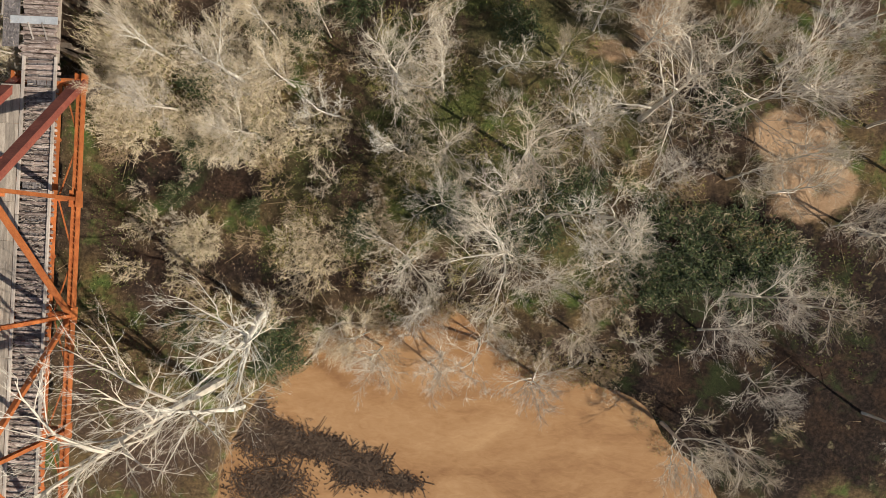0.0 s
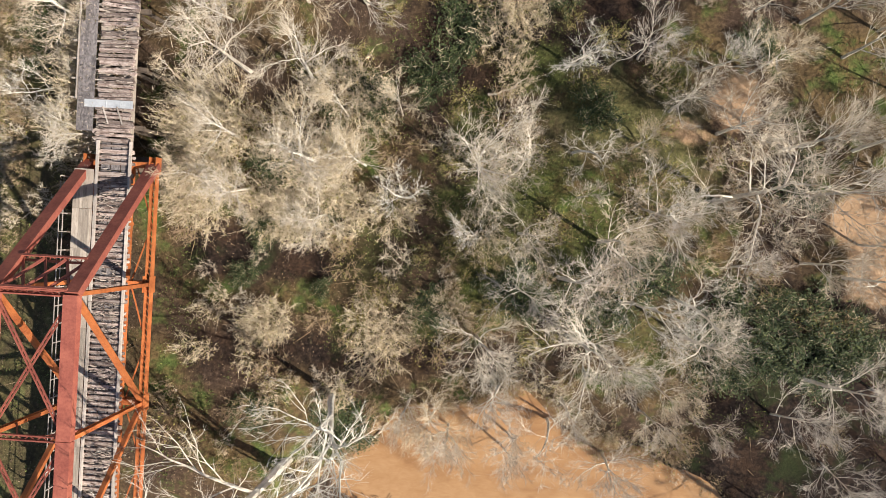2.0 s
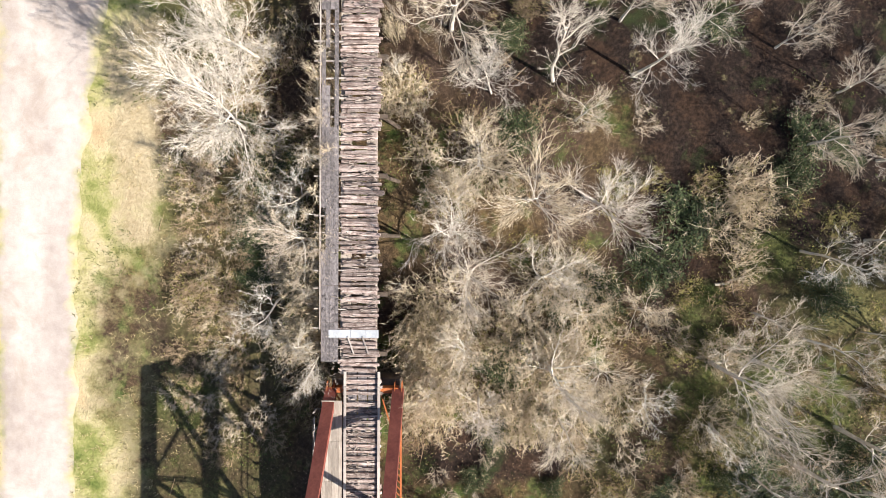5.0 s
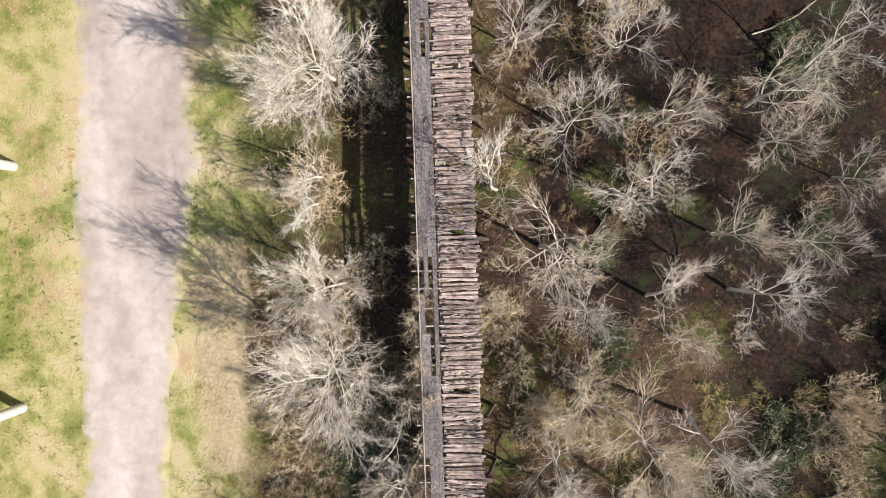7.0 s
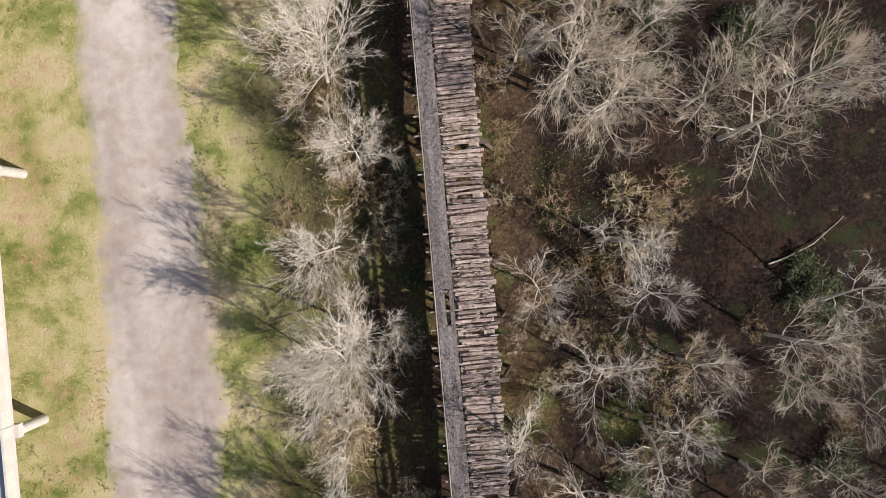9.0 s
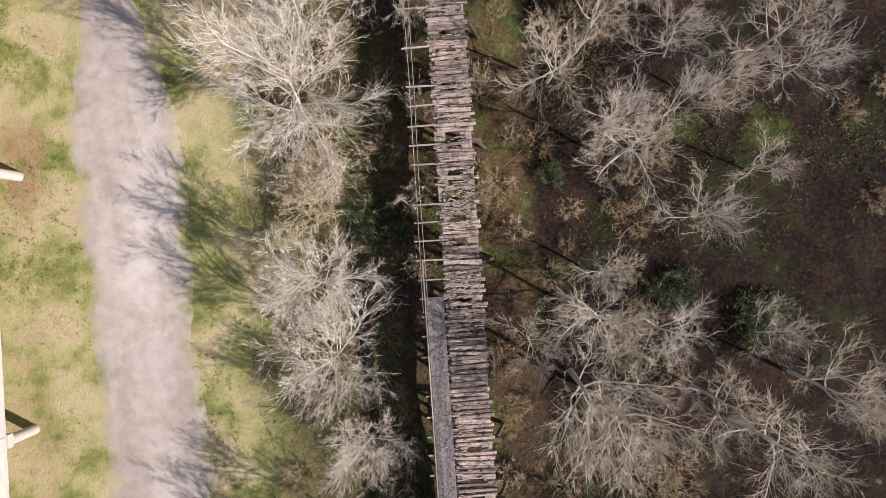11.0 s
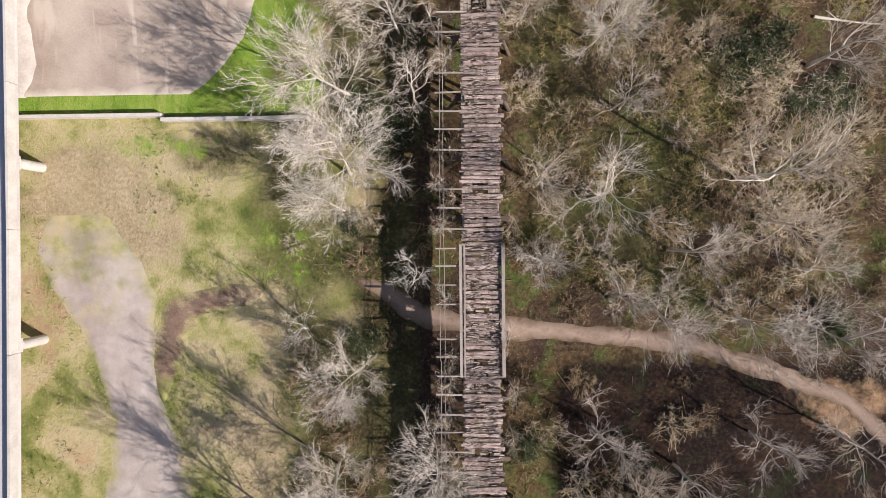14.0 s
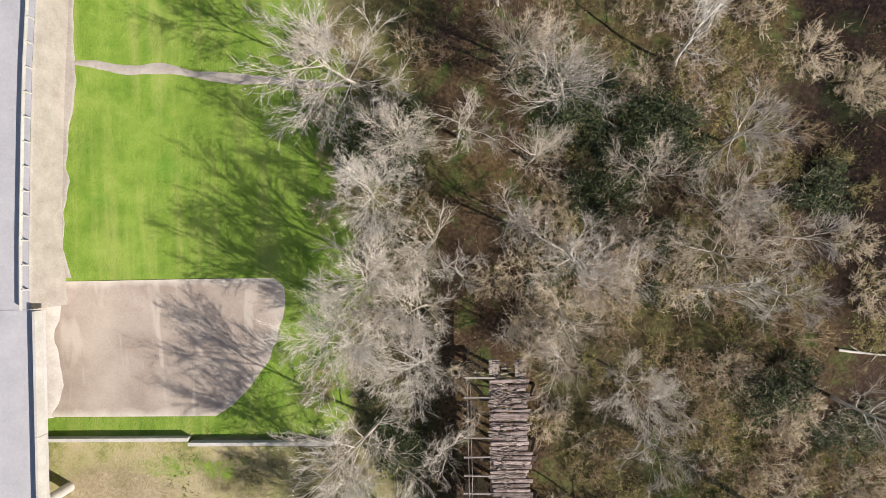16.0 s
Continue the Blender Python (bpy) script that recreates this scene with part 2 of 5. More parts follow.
def value_noise(x, y, cell, seed):
    """Smooth random heights from -1 to 1 over the plane, cells of that many metres."""
    rng = np.random.RandomState(seed)
    table = rng.rand(256, 256) * 2 - 1
    gx, gy = np.asarray(x) / cell + 100.3, np.asarray(y) / cell + 77.7
    ix, iy = np.floor(gx).astype(int), np.floor(gy).astype(int)
    fx, fy = gx - ix, gy - iy
    fx, fy = fx * fx * (3 - 2 * fx), fy * fy * (3 - 2 * fy)
    g = lambda i, j: table[(ix + i) % 256, (iy + j) % 256]
    return (g(0, 0) * (1 - fx) + g(1, 0) * fx) * (1 - fy) + (g(0, 1) * (1 - fx) + g(1, 1) * fx) * fy


# ---------- the land ----------
SHORE = [(-400, -44), (-60, -43), (2, -43), (12.2, -41), (13.2, -35.8), (16.4, -30.2), (19.9, -27.0), (23.4, -24.6), (28, -24.4), (33.1, -22.3), (36.2, -24), (39.9, -26.3), (43.5, -28.1), (48.1, -29.3), (50.3, -31.7), (53.9, -34.5), (57, -38), (62, -46), (400, -70)]
WATER_Z = -3.0


def shore_y(x):
    return np.interp(x, [p[0] for p in SHORE], [p[1] for p in SHORE])


def land(x, y):
    """Height of the ground."""
    x, y = np.asarray(x, float), np.asarray(y, float)
    d = y - shore_y(x) + 0.9 * value_noise(x, y, 3.0, 3) + 1.0 * value_noise(x, y, 6.5, 4)
    rough = 0.18 * value_noise(x, y, 2.3, 1) + 0.35 * value_noise(x, y, 9.0, 2)
    woods = smooth(-19, -9, x)
    z = 0.05 + woods * (rough + 0.35) + 0.5 * np.exp(-((x + 0.5) / 6.0) ** 2)
    z = z - smooth(14, 0.0, d) * 2.6 - smooth(3.0, -4.0, d) * 2.6
    z = z + 1.5 * smooth(121, 134, y) * smooth(-25, -36, x)
    z = z - 0.9 * smooth(30, 60, x) * smooth(20, -5, y)
    return z


def axis(lo, hi, step, far):
    inner = np.arange(lo, hi + step / 2, step)
    out = np.array([3, 8, 20, 45, 100, 220, 500, 1200, far])
    return np.concatenate([lo - out[::-1], inner, hi + out])


gx, gy = axis(-46, 76, 0.6, 2400.0), axis(-52, 158, 0.6, 2400.0)
GX, GY = np.meshgrid(gx, gy)
GZ = land(GX, GY)
nx, ny = len(gx), len(gy)
quads = [(j * nx + i, j * nx + i + 1, (j + 1) * nx + i + 1, (j + 1) * nx + i) for j in range(ny - 1) for i in range(nx - 1)]


def ground_material():
    m = Mat("leaf_litter_ground", 0.95, 0, 0.15)
    big, mid, fine, grit = m.noise(0.09, 4, 0.6), m.noise(0.45, 5, 0.65), m.noise(3.2, 5, 0.7), m.noise(14, 3, 0.7)
    litter = m.ramp(m.math("ADD", m.math("MULTIPLY", fine, 0.6), m.math("MULTIPLY", grit, 0.4)), (0.3, (0.02, 0.013, 0.010)), (0.52, (0.066, 0.043, 0.031)), (0.74, (0.20, 0.138, 0.095)))
    litter = m.mix(m.step(big, 0.42, 0.62), litter, m.ramp(fine, (0.3, (0.036, 0.026, 0.012)), (0.7, (0.19, 0.13, 0.06))))
    # near-black swampy soil; the same colour serves as shade painted on the floor
    wet_shade = m.ramp(fine, (0.3, (0.006, 0.0045, 0.0045)), (0.5, (0.018, 0.012, 0.010)), (0.72, (0.055, 0.036, 0.028)))
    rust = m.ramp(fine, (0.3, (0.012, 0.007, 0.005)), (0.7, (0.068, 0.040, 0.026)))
    wet_shade = m.mix(m.step(m.noise(0.3, 6, 0.7, distort=0.8), 0.47, 0.62), wet_shade, rust)
    wet_shade = m.mix(m.step(m.noise(0.22, 6, 0.7, (1, 1, 3), distort=0.5), 0.54, 0.66), wet_shade, m.ramp(grit, (0.3, (0.010, 0.014, 0.006)), (0.7, (0.045, 0.056, 0.022))))
    moss = m.ramp(fine, (0.3, (0.035, 0.055, 0.016)), (0.7, (0.12, 0.16, 0.045)))
    col = m.mix(m.step(m.math("ADD", m.math("MULTIPLY", mid, 0.6), m.math("MULTIPLY", big, 0.4)), 0.52, 0.62), litter, moss)
    grass = meadow_colour(m)
    lawn = m.ramp(m.math("ADD", m.math("MULTIPLY", mid, 0.7), m.math("MULTIPLY", grit, 0.3)), (0.3, (0.11, 0.22, 0.022)), (0.55, (0.24, 0.36, 0.055)), (0.8, (0.40, 0.44, 0.13)))
    lawn = m.mix(m.step(m.noise(0.45, 4, 0.6, (2.2, 0.16, 1)), 0.45, 0.7, 0, 0.5), lawn, (0.42, 0.45, 0.13))
    lawn = m.mix(m.step(m.noise(0.3, 4, 0.6), 0.58, 0.76, 0, 0.6), lawn, (0.12, 0.28, 0.03))
    straw = m.ramp(m.math("ADD", m.math("MULTIPLY", mid, 0.4), m.math("MULTIPLY", fine, 0.6)), (0.3, (0.27, 0.21, 0.11)), (0.7, (0.58, 0.48, 0.32)))
    sand = m.ramp(m.math("ADD", m.math("MULTIPLY", mid, 0.5), m.math("MULTIPLY", fine, 0.5)), (0.3, (0.27, 0.16, 0.09)), (0.7, (0.50, 0.345, 0.22)))
    mud = m.ramp(fine, (0.3, (0.14, 0.085, 0.045)), (0.7, (0.27, 0.17, 0.09)))
    edge = m.math("MULTIPLY", m.math("SUBTRACT", m.noise(0.7, 7, 0.72), 0.5), 1.5)

    def cover(name, lo=0.35, hi=0.65):
        return m.step(m.math("ADD", m.attr(name), edge), lo, hi)

    olive = m.ramp(m.math("ADD", m.math("MULTIPLY", mid, 0.5), m.math("MULTIPLY", fine, 0.5)), (0.32, (0.03, 0.029, 0.012)), (0.5, (0.09, 0.086, 0.035)), (0.68, (0.22, 0.195, 0.088)))
    col = m.mix(cover("wet_shade", 0.3, 0.8), col, wet_shade)
    col = m.mix(cover("meadow", 0.15, 0.85), col, grass)
    col = m.mix(cover("olive", 0.25, 0.95), col, olive)
    col = m.mix(cover("fresh", 0.3, 0.95), col, m.ramp(fine, (0.3, (0.03, 0.042, 0.012)), (0.7, (0.12, 0.14, 0.04))))
    col = m.mix(cover("straw", 0.2, 0.85), col, straw)
    col = m.mix(cover("lawn"), col, lawn)
    col = m.mix(cover("sand", 0.3, 0.75), col, sand)
    col = m.mix(cover("mud"), col, mud)
    m.color(col)
    m.bump(m.math("ADD", fine, m.math("MULTIPLY", grit, 0.5)), 0.9, 0.12)
    return m.m


def blob(cx, cy, rx, ry):
    return np.clip(1.3 - ((GX - cx) / rx) ** 2 - ((GY - cy) / ry) ** 2 + 0.45 * value_noise(GX, GY, 1.8, 17) + 0.25 * value_noise(GX, GY, 4.1, 18), 0, 1)


ground_mesh = mesh_of("ground", np.stack([GX, GY, GZ], -1).reshape(-1, 3), quads, ground_material(), True)
meadow_edge = -19.0 + 5.5 * smooth(20, 32, GY) + 3.0 * smooth(90, 98, GY) - 2.5 * smooth(10, 0, GY) + 3.2 * value_noise(GX, GY, 7, 8) + 2.0 * value_noise(GX, GY, 3.0, 9)
soft = 1.5 + 4.0 * smooth(24, 10, GY)
meadow = smooth(0, 1, 0.5 - (GX - meadow_edge) / (2 * soft)) * smooth(-20, -13, GY)
meadow = np.maximum(meadow, smooth(2, -2, GX + 11) * smooth(96, 100, GY) * smooth(116, 114, GY) * 0.8)
straw = np.maximum.reduce([blob(-20, 18, 3.0, 13), 0.8 * blob(-19, 88, 3.5, 9), 0.9 * blob(-32, 108, 8, 6), 0.7 * blob(-22, 50, 2.5, 6)])
# swampy floor, plus shade painted in as bands near y -10.6 and -19
wet_shade = np.maximum.reduce([smooth(17, 26, GX) * smooth(-2 + 14 * smooth(38, 48, GX), 8 + 14 * smooth(38, 48, GX), GY) * smooth(96, 74, GY), smooth(20, 28, GX) * smooth(118, 132, GY), 1.4 * blob(62, -24, 18, 14), 1.5 * smooth(4, 9, GX) * smooth(14, 26, GY) * smooth(97, 92, GY), 1.1 * np.exp(-((GY + 10.6) / 3.0) ** 2) * smooth(2, 5, GX) * smooth(28, 20, GX), 0.8 * np.exp(-((GY + 19) / 3.0) ** 2) * smooth(2, 5, GX) * smooth(48, 30, GX), blob(55, -15.5, 8, 5)])
olive = np.clip(np.maximum(smooth(2, 5, GX) * smooth(98, 104, GY) * smooth(26, 20, GX), smooth(14, 20, GX) * smooth(-20, -14, GY) * smooth(14, 6, GY) * smooth(56, 48, GX)) * (0.55 + 0.6 * value_noise(GX, GY, 6.5, 19)), 0, 1)
lawn = smooth(1.8, -1.8, GX + 12.5 + 2.2 * value_noise(GX, GY, 4.5, 44)) * smooth(115.2, 115.9, GY)
lawn = np.maximum(lawn, 0.38 * blob(-17, 104, 6, 3.5))
sand = np.maximum.reduce([blob(61.6, -5.4, 4.2, 3.0) * (0.85 + 0.5 * value_noise(GX, GY, 2.4, 81)), blob(62.8, -9.2, 3.8, 3.4) * (0.9 + 0.5 * value_noise(GX, GY, 2.0, 82)), 0.8 * blob(49.3, 4.2, 2.8, 2.6), 0.7 * blob(45, 1.5, 2.6, 1.4), 0.6 * blob(29.5, 91.2, 4.2, 2.6), 0.4 * blob(-36, 28, 3.0, 12), 0.42 * blob(-37, 54, 3, 9), 0.6 * blob(-37, 76, 3, 7), 0.5 * blob(-37, 100, 2.6, 7)])
olive = np.maximum(olive, 0.6 * smooth(-24, -15, GX) * smooth(-2, -6, GX) * smooth(24, 10, GY) * smooth(-9, -4, GY) * (0.9 + 0.35 * value_noise(GX, GY, 4.0, 29)))
olive = np.maximum.reduce([olive, 0.75 * blob(-22, 112.5, 6, 2.2), 0.6 * blob(-33, 111.5, 4, 2.0), 0.6 * blob(-16, 107, 4, 4)])
lawn = np.maximum(lawn, 0.5 * blob(-27, 113, 6, 1.6))
under = smooth(-21, -16, GX) * smooth(-4, -6, GX) * smooth(18, 26, GY)
olive = np.maximum.reduce([olive, under * (0.68 + 0.5 * value_noise(GX, GY, 3.2, 47)), 0.62 * smooth(-27, -16, GX) * smooth(-5, -8, GX) * smooth(8, -6, GY)])
FRESH = [(28.3, -2.3, 3.3), (33.6, -4.0, 3.3), (37.7, -9.0, 2.3), (44.8, -18.2, 1.9), (26.5, -5.7, 1.9), (27.4, 1.9, 1.9), (32.8, 5.9, 2.8), (38.6, -6.0, 2.8), (28.6, -12.3, 1.9), (43.1, 5.9, 1.9), (18.7, 4.3, 1.9), (13.9, -4.8, 1.9), (11.5, 29.3, 2.3), (17.6, 4.3, 1.9), (18.8, 27.7, 1.4),
         (3.4, 29.6, 1.9), (-3.7, 51.3, 1.2), (25.2, 74.7, 2.3), (18.5, 76.1, 1.6), (3.6, 65.9, 1.4), (9.8, 107.3, 2.8), (13.0, 112.3, 2.8), (16.2, 101.2, 2.8), (4.7, 104.9, 2.3), (22.1, 116.8, 2.3), (-15.5, -6.5, 3.0), (-14.0, 31.5, 2.2), (-16.5, 34.5, 1.8), (-16.0, 42.0, 1.6), (-15.6, 103.5, 4.0)]
fresh = np.maximum.reduce([blob(x, y, 1.25 * r, r) * 0.7 for x, y, r in FRESH])
wet_shade, olive = wet_shade * smooth(90, 68, GX), olive * smooth(90, 68, GX)
mud = smooth(2.2, 0.2, GY - shore_y(GX))
for name, a in (("meadow", meadow), ("lawn", lawn), ("sand", sand), ("mud", mud), ("straw", straw), ("wet_shade", wet_shade), ("olive", olive), ("fresh", fresh)):
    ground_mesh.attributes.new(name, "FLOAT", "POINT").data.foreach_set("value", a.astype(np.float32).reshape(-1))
ground = tagged(new("ground", ground_mesh), "brown leaf litter and winter grass on the ground", "ground", kind="structure")


def river():
    m = Mat("muddy_river", 0.12, 0, 0.5)
    f = m.math("ADD", m.math("MULTIPLY", m.noise(0.12, 5, 0.65, (1, 2.2, 1), distort=0.8), 0.7), m.math("MULTIPLY", m.noise(0.9, 4, 0.65, (1, 2.5, 1), distort=1.0), 0.3))
    m.color(m.ramp(f, (0.28, (0.20, 0.10, 0.046)), (0.5, (0.325, 0.183, 0.088)), (0.72, (0.43, 0.265, 0.138))))
    m.bump(m.noise(1.6, 3, 0.6), 0.05, 0.05)
    b = Build().add([(-400, -300, WATER_Z), (400, -300, WATER_Z), (400, -18, WATER_Z), (-400, -18, WATER_Z)], [(0, 1, 2, 3)])
    return tagged(new("water", b.mesh("water", m.m)), "muddy brown river water below wooded banks", "river", kind="structure")


river()


def sheet(name, left, right, material, label, category, lift=0.05, step=0.7, wobble=0.5, seed=1, fade=0.0, ends=0.0):
    """A strip of made ground between two edge lines (each a row of (y, x)), with ragged edges, laid over the land."""
    y0, y1 = max(left[0][0], right[0][0]), min(left[-1][0], right[-1][0])
    ys = np.arange(y0, y1 + step / 2, step)
    xl = np.interp(ys, [p[0] for p in left], [p[1] for p in left]) + wobble * (value_noise(ys, 0 * ys, 2.5, seed) + 0.5 * value_noise(ys, 0 * ys, 0.9, seed + 5))
    xr = np.interp(ys, [p[0] for p in right], [p[1] for p in right]) + wobble * (value_noise(ys, 0 * ys, 2.5, seed + 9) + 0.5 * value_noise(ys, 0 * ys, 0.9, seed + 13))
    k = 14
    s = np.linspace(0, 1, k)
    X = xl[:, None] * (1 - s) + xr[:, None] * s
    Y = np.repeat(ys[:, None], k, 1)
    Z = land(X, Y) + lift * np.minimum(1, 6 * np.minimum(s, 1 - s))[None, :] - 0.03
    if fade:
        Z -= 0.13 * smooth(y1 - fade * 0.35, y1, ys)[:, None]
    f = [(j * k + i, j * k + i + 1, (j + 1) * k + i + 1, (j + 1) * k + i) for j in range(len(ys) - 1) for i in range(k - 1)]
    me = mesh_of(name, np.stack([X, Y, Z], -1).reshape(-1, 3), f, material, True)
    rim = np.repeat(np.clip(1 - 4.0 * np.minimum(s, 1 - s), 0, 1)[None, :], len(ys), 0)
    if ends:
        rim = np.maximum(rim, np.clip(1 - np.minimum(ys - y0, y1 - ys) / ends, 0, 1)[:, None])
    if fade:
        rim = np.maximum(rim, np.clip((ys - y1 + fade) / fade, 0, 1.2)[:, None])
    me.attributes.new("rim", "FLOAT", "POINT").data.foreach_set("value", rim.astype(np.float32).reshape(-1))
    return tagged(new(name, me), label, category, kind="structure")


sheet("road", [(-22, -32.1), (8, -32.6), (32, -32.7), (46, -31.9), (55, -31.7), (66, -32.2), (80, -33.0), (90, -30.8), (97, -33.4), (101.4, -36.9), (104, -37.4), (109.5, -37.6)],
      [(-22, -24.8), (9, -24.7), (22, -23), (32, -20.8), (46, -21.9), (50, -21.6), (60, -23.0), (66, -22.2), (80, -22.6), (90, -26.0), (95.5, -27.2), (97.5, -27.4), (100, -27.0), (104, -28.4), (109.5, -30.5)],
      M_LANE, "pale worn gravel lane with ragged grassy edges", "road", 0.12, fade=17.0)
sheet("court", [(117.4, -40.6), (129.1, -40.0)], [(117.4, -23.4), (118.2, -22.0), (119.6, -20.4), (122, -18.5), (125.8, -17.5), (128.3, -17.3), (128.9, -17.8), (129.1, -18.4)],
      M_COURT, "bare packed-earth court with pale sandy edges", "court", 0.10, 0.4, 0.12, 4, ends=1.6)
sheet("court_apron", [(117.3, -41.5), (129.4, -41.0)], [(117.3, -37.4), (120, -36.6), (124, -37.2), (127, -36.6), (129.4, -36.9)],
      M_BLEACH, "bleached sand apron between court and viaduct", "sand", 0.14, 0.4, 0.8, 61)


def footpath(name, pts, width, label, material=None, lift=0.07):
    """A trodden strip along a line of (x, y)."""
    P = np.array(pts, float)
    run = np.concatenate([[0], np.cumsum(np.hypot(*np.diff(P, axis=0).T))])
    t = np.arange(0, run[-1], 0.5)
    xs, ys = np.interp(t, run, P[:, 0]), np.interp(t, run, P[:, 1])
    for _ in range(4):
        xs[1:-1], ys[1:-1] = (xs[:-2] + xs[1:-1] + xs[2:]) / 3, (ys[:-2] + ys[1:-1] + ys[2:]) / 3
    tx, ty = np.gradient(xs), np.gradient(ys)
    ln = np.hypot(tx, ty)
    half = width / 2 * (1 + 0.35 * value_noise(t, 0 * t, 2.2, 32) + 0.2 * value_noise(t, 0 * t, 0.8, 33))
    half *= np.clip(np.minimum(t, t[-1] - t) / 4.0, 0.03, 1) ** 0.6
    off = 0.25 * value_noise(t, 0 * t, 3, 31)
    s = np.linspace(-1, 1, 7)
    X = xs[:, None] - (ty / ln)[:, None] * (off[:, None] + half[:, None] * s)
    Y = ys[:, None] + (tx / ln)[:, None] * (off[:, None] + half[:, None] * s)
    Z = land(X, Y) + lift * (1 - s ** 2) - 0.02
    f = [(j * 7 + i, (j + 1) * 7 + i, (j + 1) * 7 + i + 1, j * 7 + i + 1) for j in range(len(xs) - 1) for i in range(6)]
    me = mesh_of(name, np.stack([X, Y, Z], -1).reshape(-1, 3), f, material or M_PATH, True)
    rim = np.maximum(np.abs(s)[None, :], np.clip(1.2 - np.minimum(t, t[-1] - t) / 3.0, 0, 1.2)[:, None])
    me.attributes.new("rim", "FLOAT", "POINT").data.foreach_set("value", rim.astype(np.float32).reshape(-1))
    return tagged(new(name, me), label, "footpath", kind="structure")


footpath("track", [(-26.6, 91.5), (-26.5, 93.8), (-26.4, 96.2), (-25.3, 98.7), (-22.9, 100.1), (-18.0, 100.7)], 2.5, "curving brown earth track through the grass", M_TRACK, 0.16)
footpath("footpath", [(-10.5, 101.6), (-7.7, 100.7), (-4, 98.3), (5.4, 97.4), (16.4, 96.4), (23.5, 94.2), (30, 91.5), (36, 86)], 1.8, "bare earth footpath passing under the trestle")
footpath("lawn_path", [(-36.0, 146.9), (-28, 146.5), (-20, 145.6), (-12, 144.8)], 0.8, "pale gravel footpath across the mown lawn", M_CURB)
sheet("verge", [(129.3, -36.8), (138, -36.4), (150, -35.8), (170, -34.5)], [(129.3, -36.0), (132, -36.2), (138, -35.6), (142, -35.3), (145.6, -34.6), (148, -34.9), (150, -34.6), (170, -33.0)],
      M_CURB, "pale sandy verge beside the road", "verge", 0.09, 0.5, 0.35, 41)


# ---------- road viaduct on the meadow's far side ----------
EDGE = -36.95
DECK_Z = 4.6


def viaduct():
    v = thing("viaduct", (EDGE, 40, 0), "pale concrete road viaduct on round columns", "bridge")
    inv = Vector((-EDGE, -40, 0))

    def P(name, b, mat, label=""):
        b.v = [(x + 1.05 * min(max((y - 28) / 75, 0), 1), y, z) if name not in ("column", "pier_cap") else (x + 0.4 * min(max((y - 28) / 75, 0), 1), y, z) for x, y, z in b.v]
        o = part(name, b, mat, v, label)
        o.location = inv
        return o

    bays = [-29, -8.1, 12.8, 33.7, 54.6, 75.5, 96.4, 106, 117.3, 127]
    for y0, y1 in zip(bays, bays[1:]):
        P("slab", Build().box(EDGE - 11, EDGE - 0.02, y0 + 0.02, y1 - 0.02, DECK_Z - 0.35, DECK_Z), M_CONCRETE)
        for gxx in (-1.2, -4.0, -7.0, -9.8):
            P("girder", Build().box(EDGE + gxx - 0.25, EDGE + gxx + 0.25, y0 + 0.1, y1 - 0.1, DECK_Z - 1.0, DECK_Z - 0.354), M_CONCRETE)
        b = Build()
        b.add([(EDGE + dx, y, z) for y in (y0 + 0.02, y1 - 0.02) for dx, z in ((-0.42, DECK_Z + 0.004), (0.0, DECK_Z + 0.004), (0.0, DECK_Z + 0.95), (-0.2, DECK_Z + 0.95), (-0.27, DECK_Z + 0.4))],
              [(0, 1, 2, 3, 4), (9, 8, 7, 6, 5), (0, 5, 6, 1), (1, 6, 7, 2), (2, 7, 8, 3), (3, 8, 9, 4), (4, 9, 5, 0)])
        P("parapet", b, M_WALL, "pale cast concrete parapet")
    for y0, y1 in ((-29, 106), (106, 127)):
        P("roadway", Build().box(EDGE - 10.4, EDGE - 0.45, y0, y1, DECK_Z + 0.004, DECK_Z + 0.03), M_ROADTOP, "worn pale grey concrete roadway")
    for y in (-8.2, 12.5, 33.0, 54.0, 75.6, 96.8, 111.4):
        P("pier_cap", Build().box(EDGE - 10.6, EDGE - 0.15, y - 0.55, y + 0.55, DECK_Z - 1.6, DECK_Z - 1.004), M_CONCRETE)
        for x in (-0.45, -5.2, -9.6):
            P("column", Build().tube((EDGE + x, y, -0.5), (EDGE + x, y, DECK_Z - 1.6), 0.42, 0.42, 16), M_WALL)
    P("abutment", Build().box(EDGE - 11, EDGE - 1.4, 127.02, 128.2, -0.4, DECK_Z - 0.06), M_CONCRETE)


viaduct()


RAMP_Z = DECK_Z


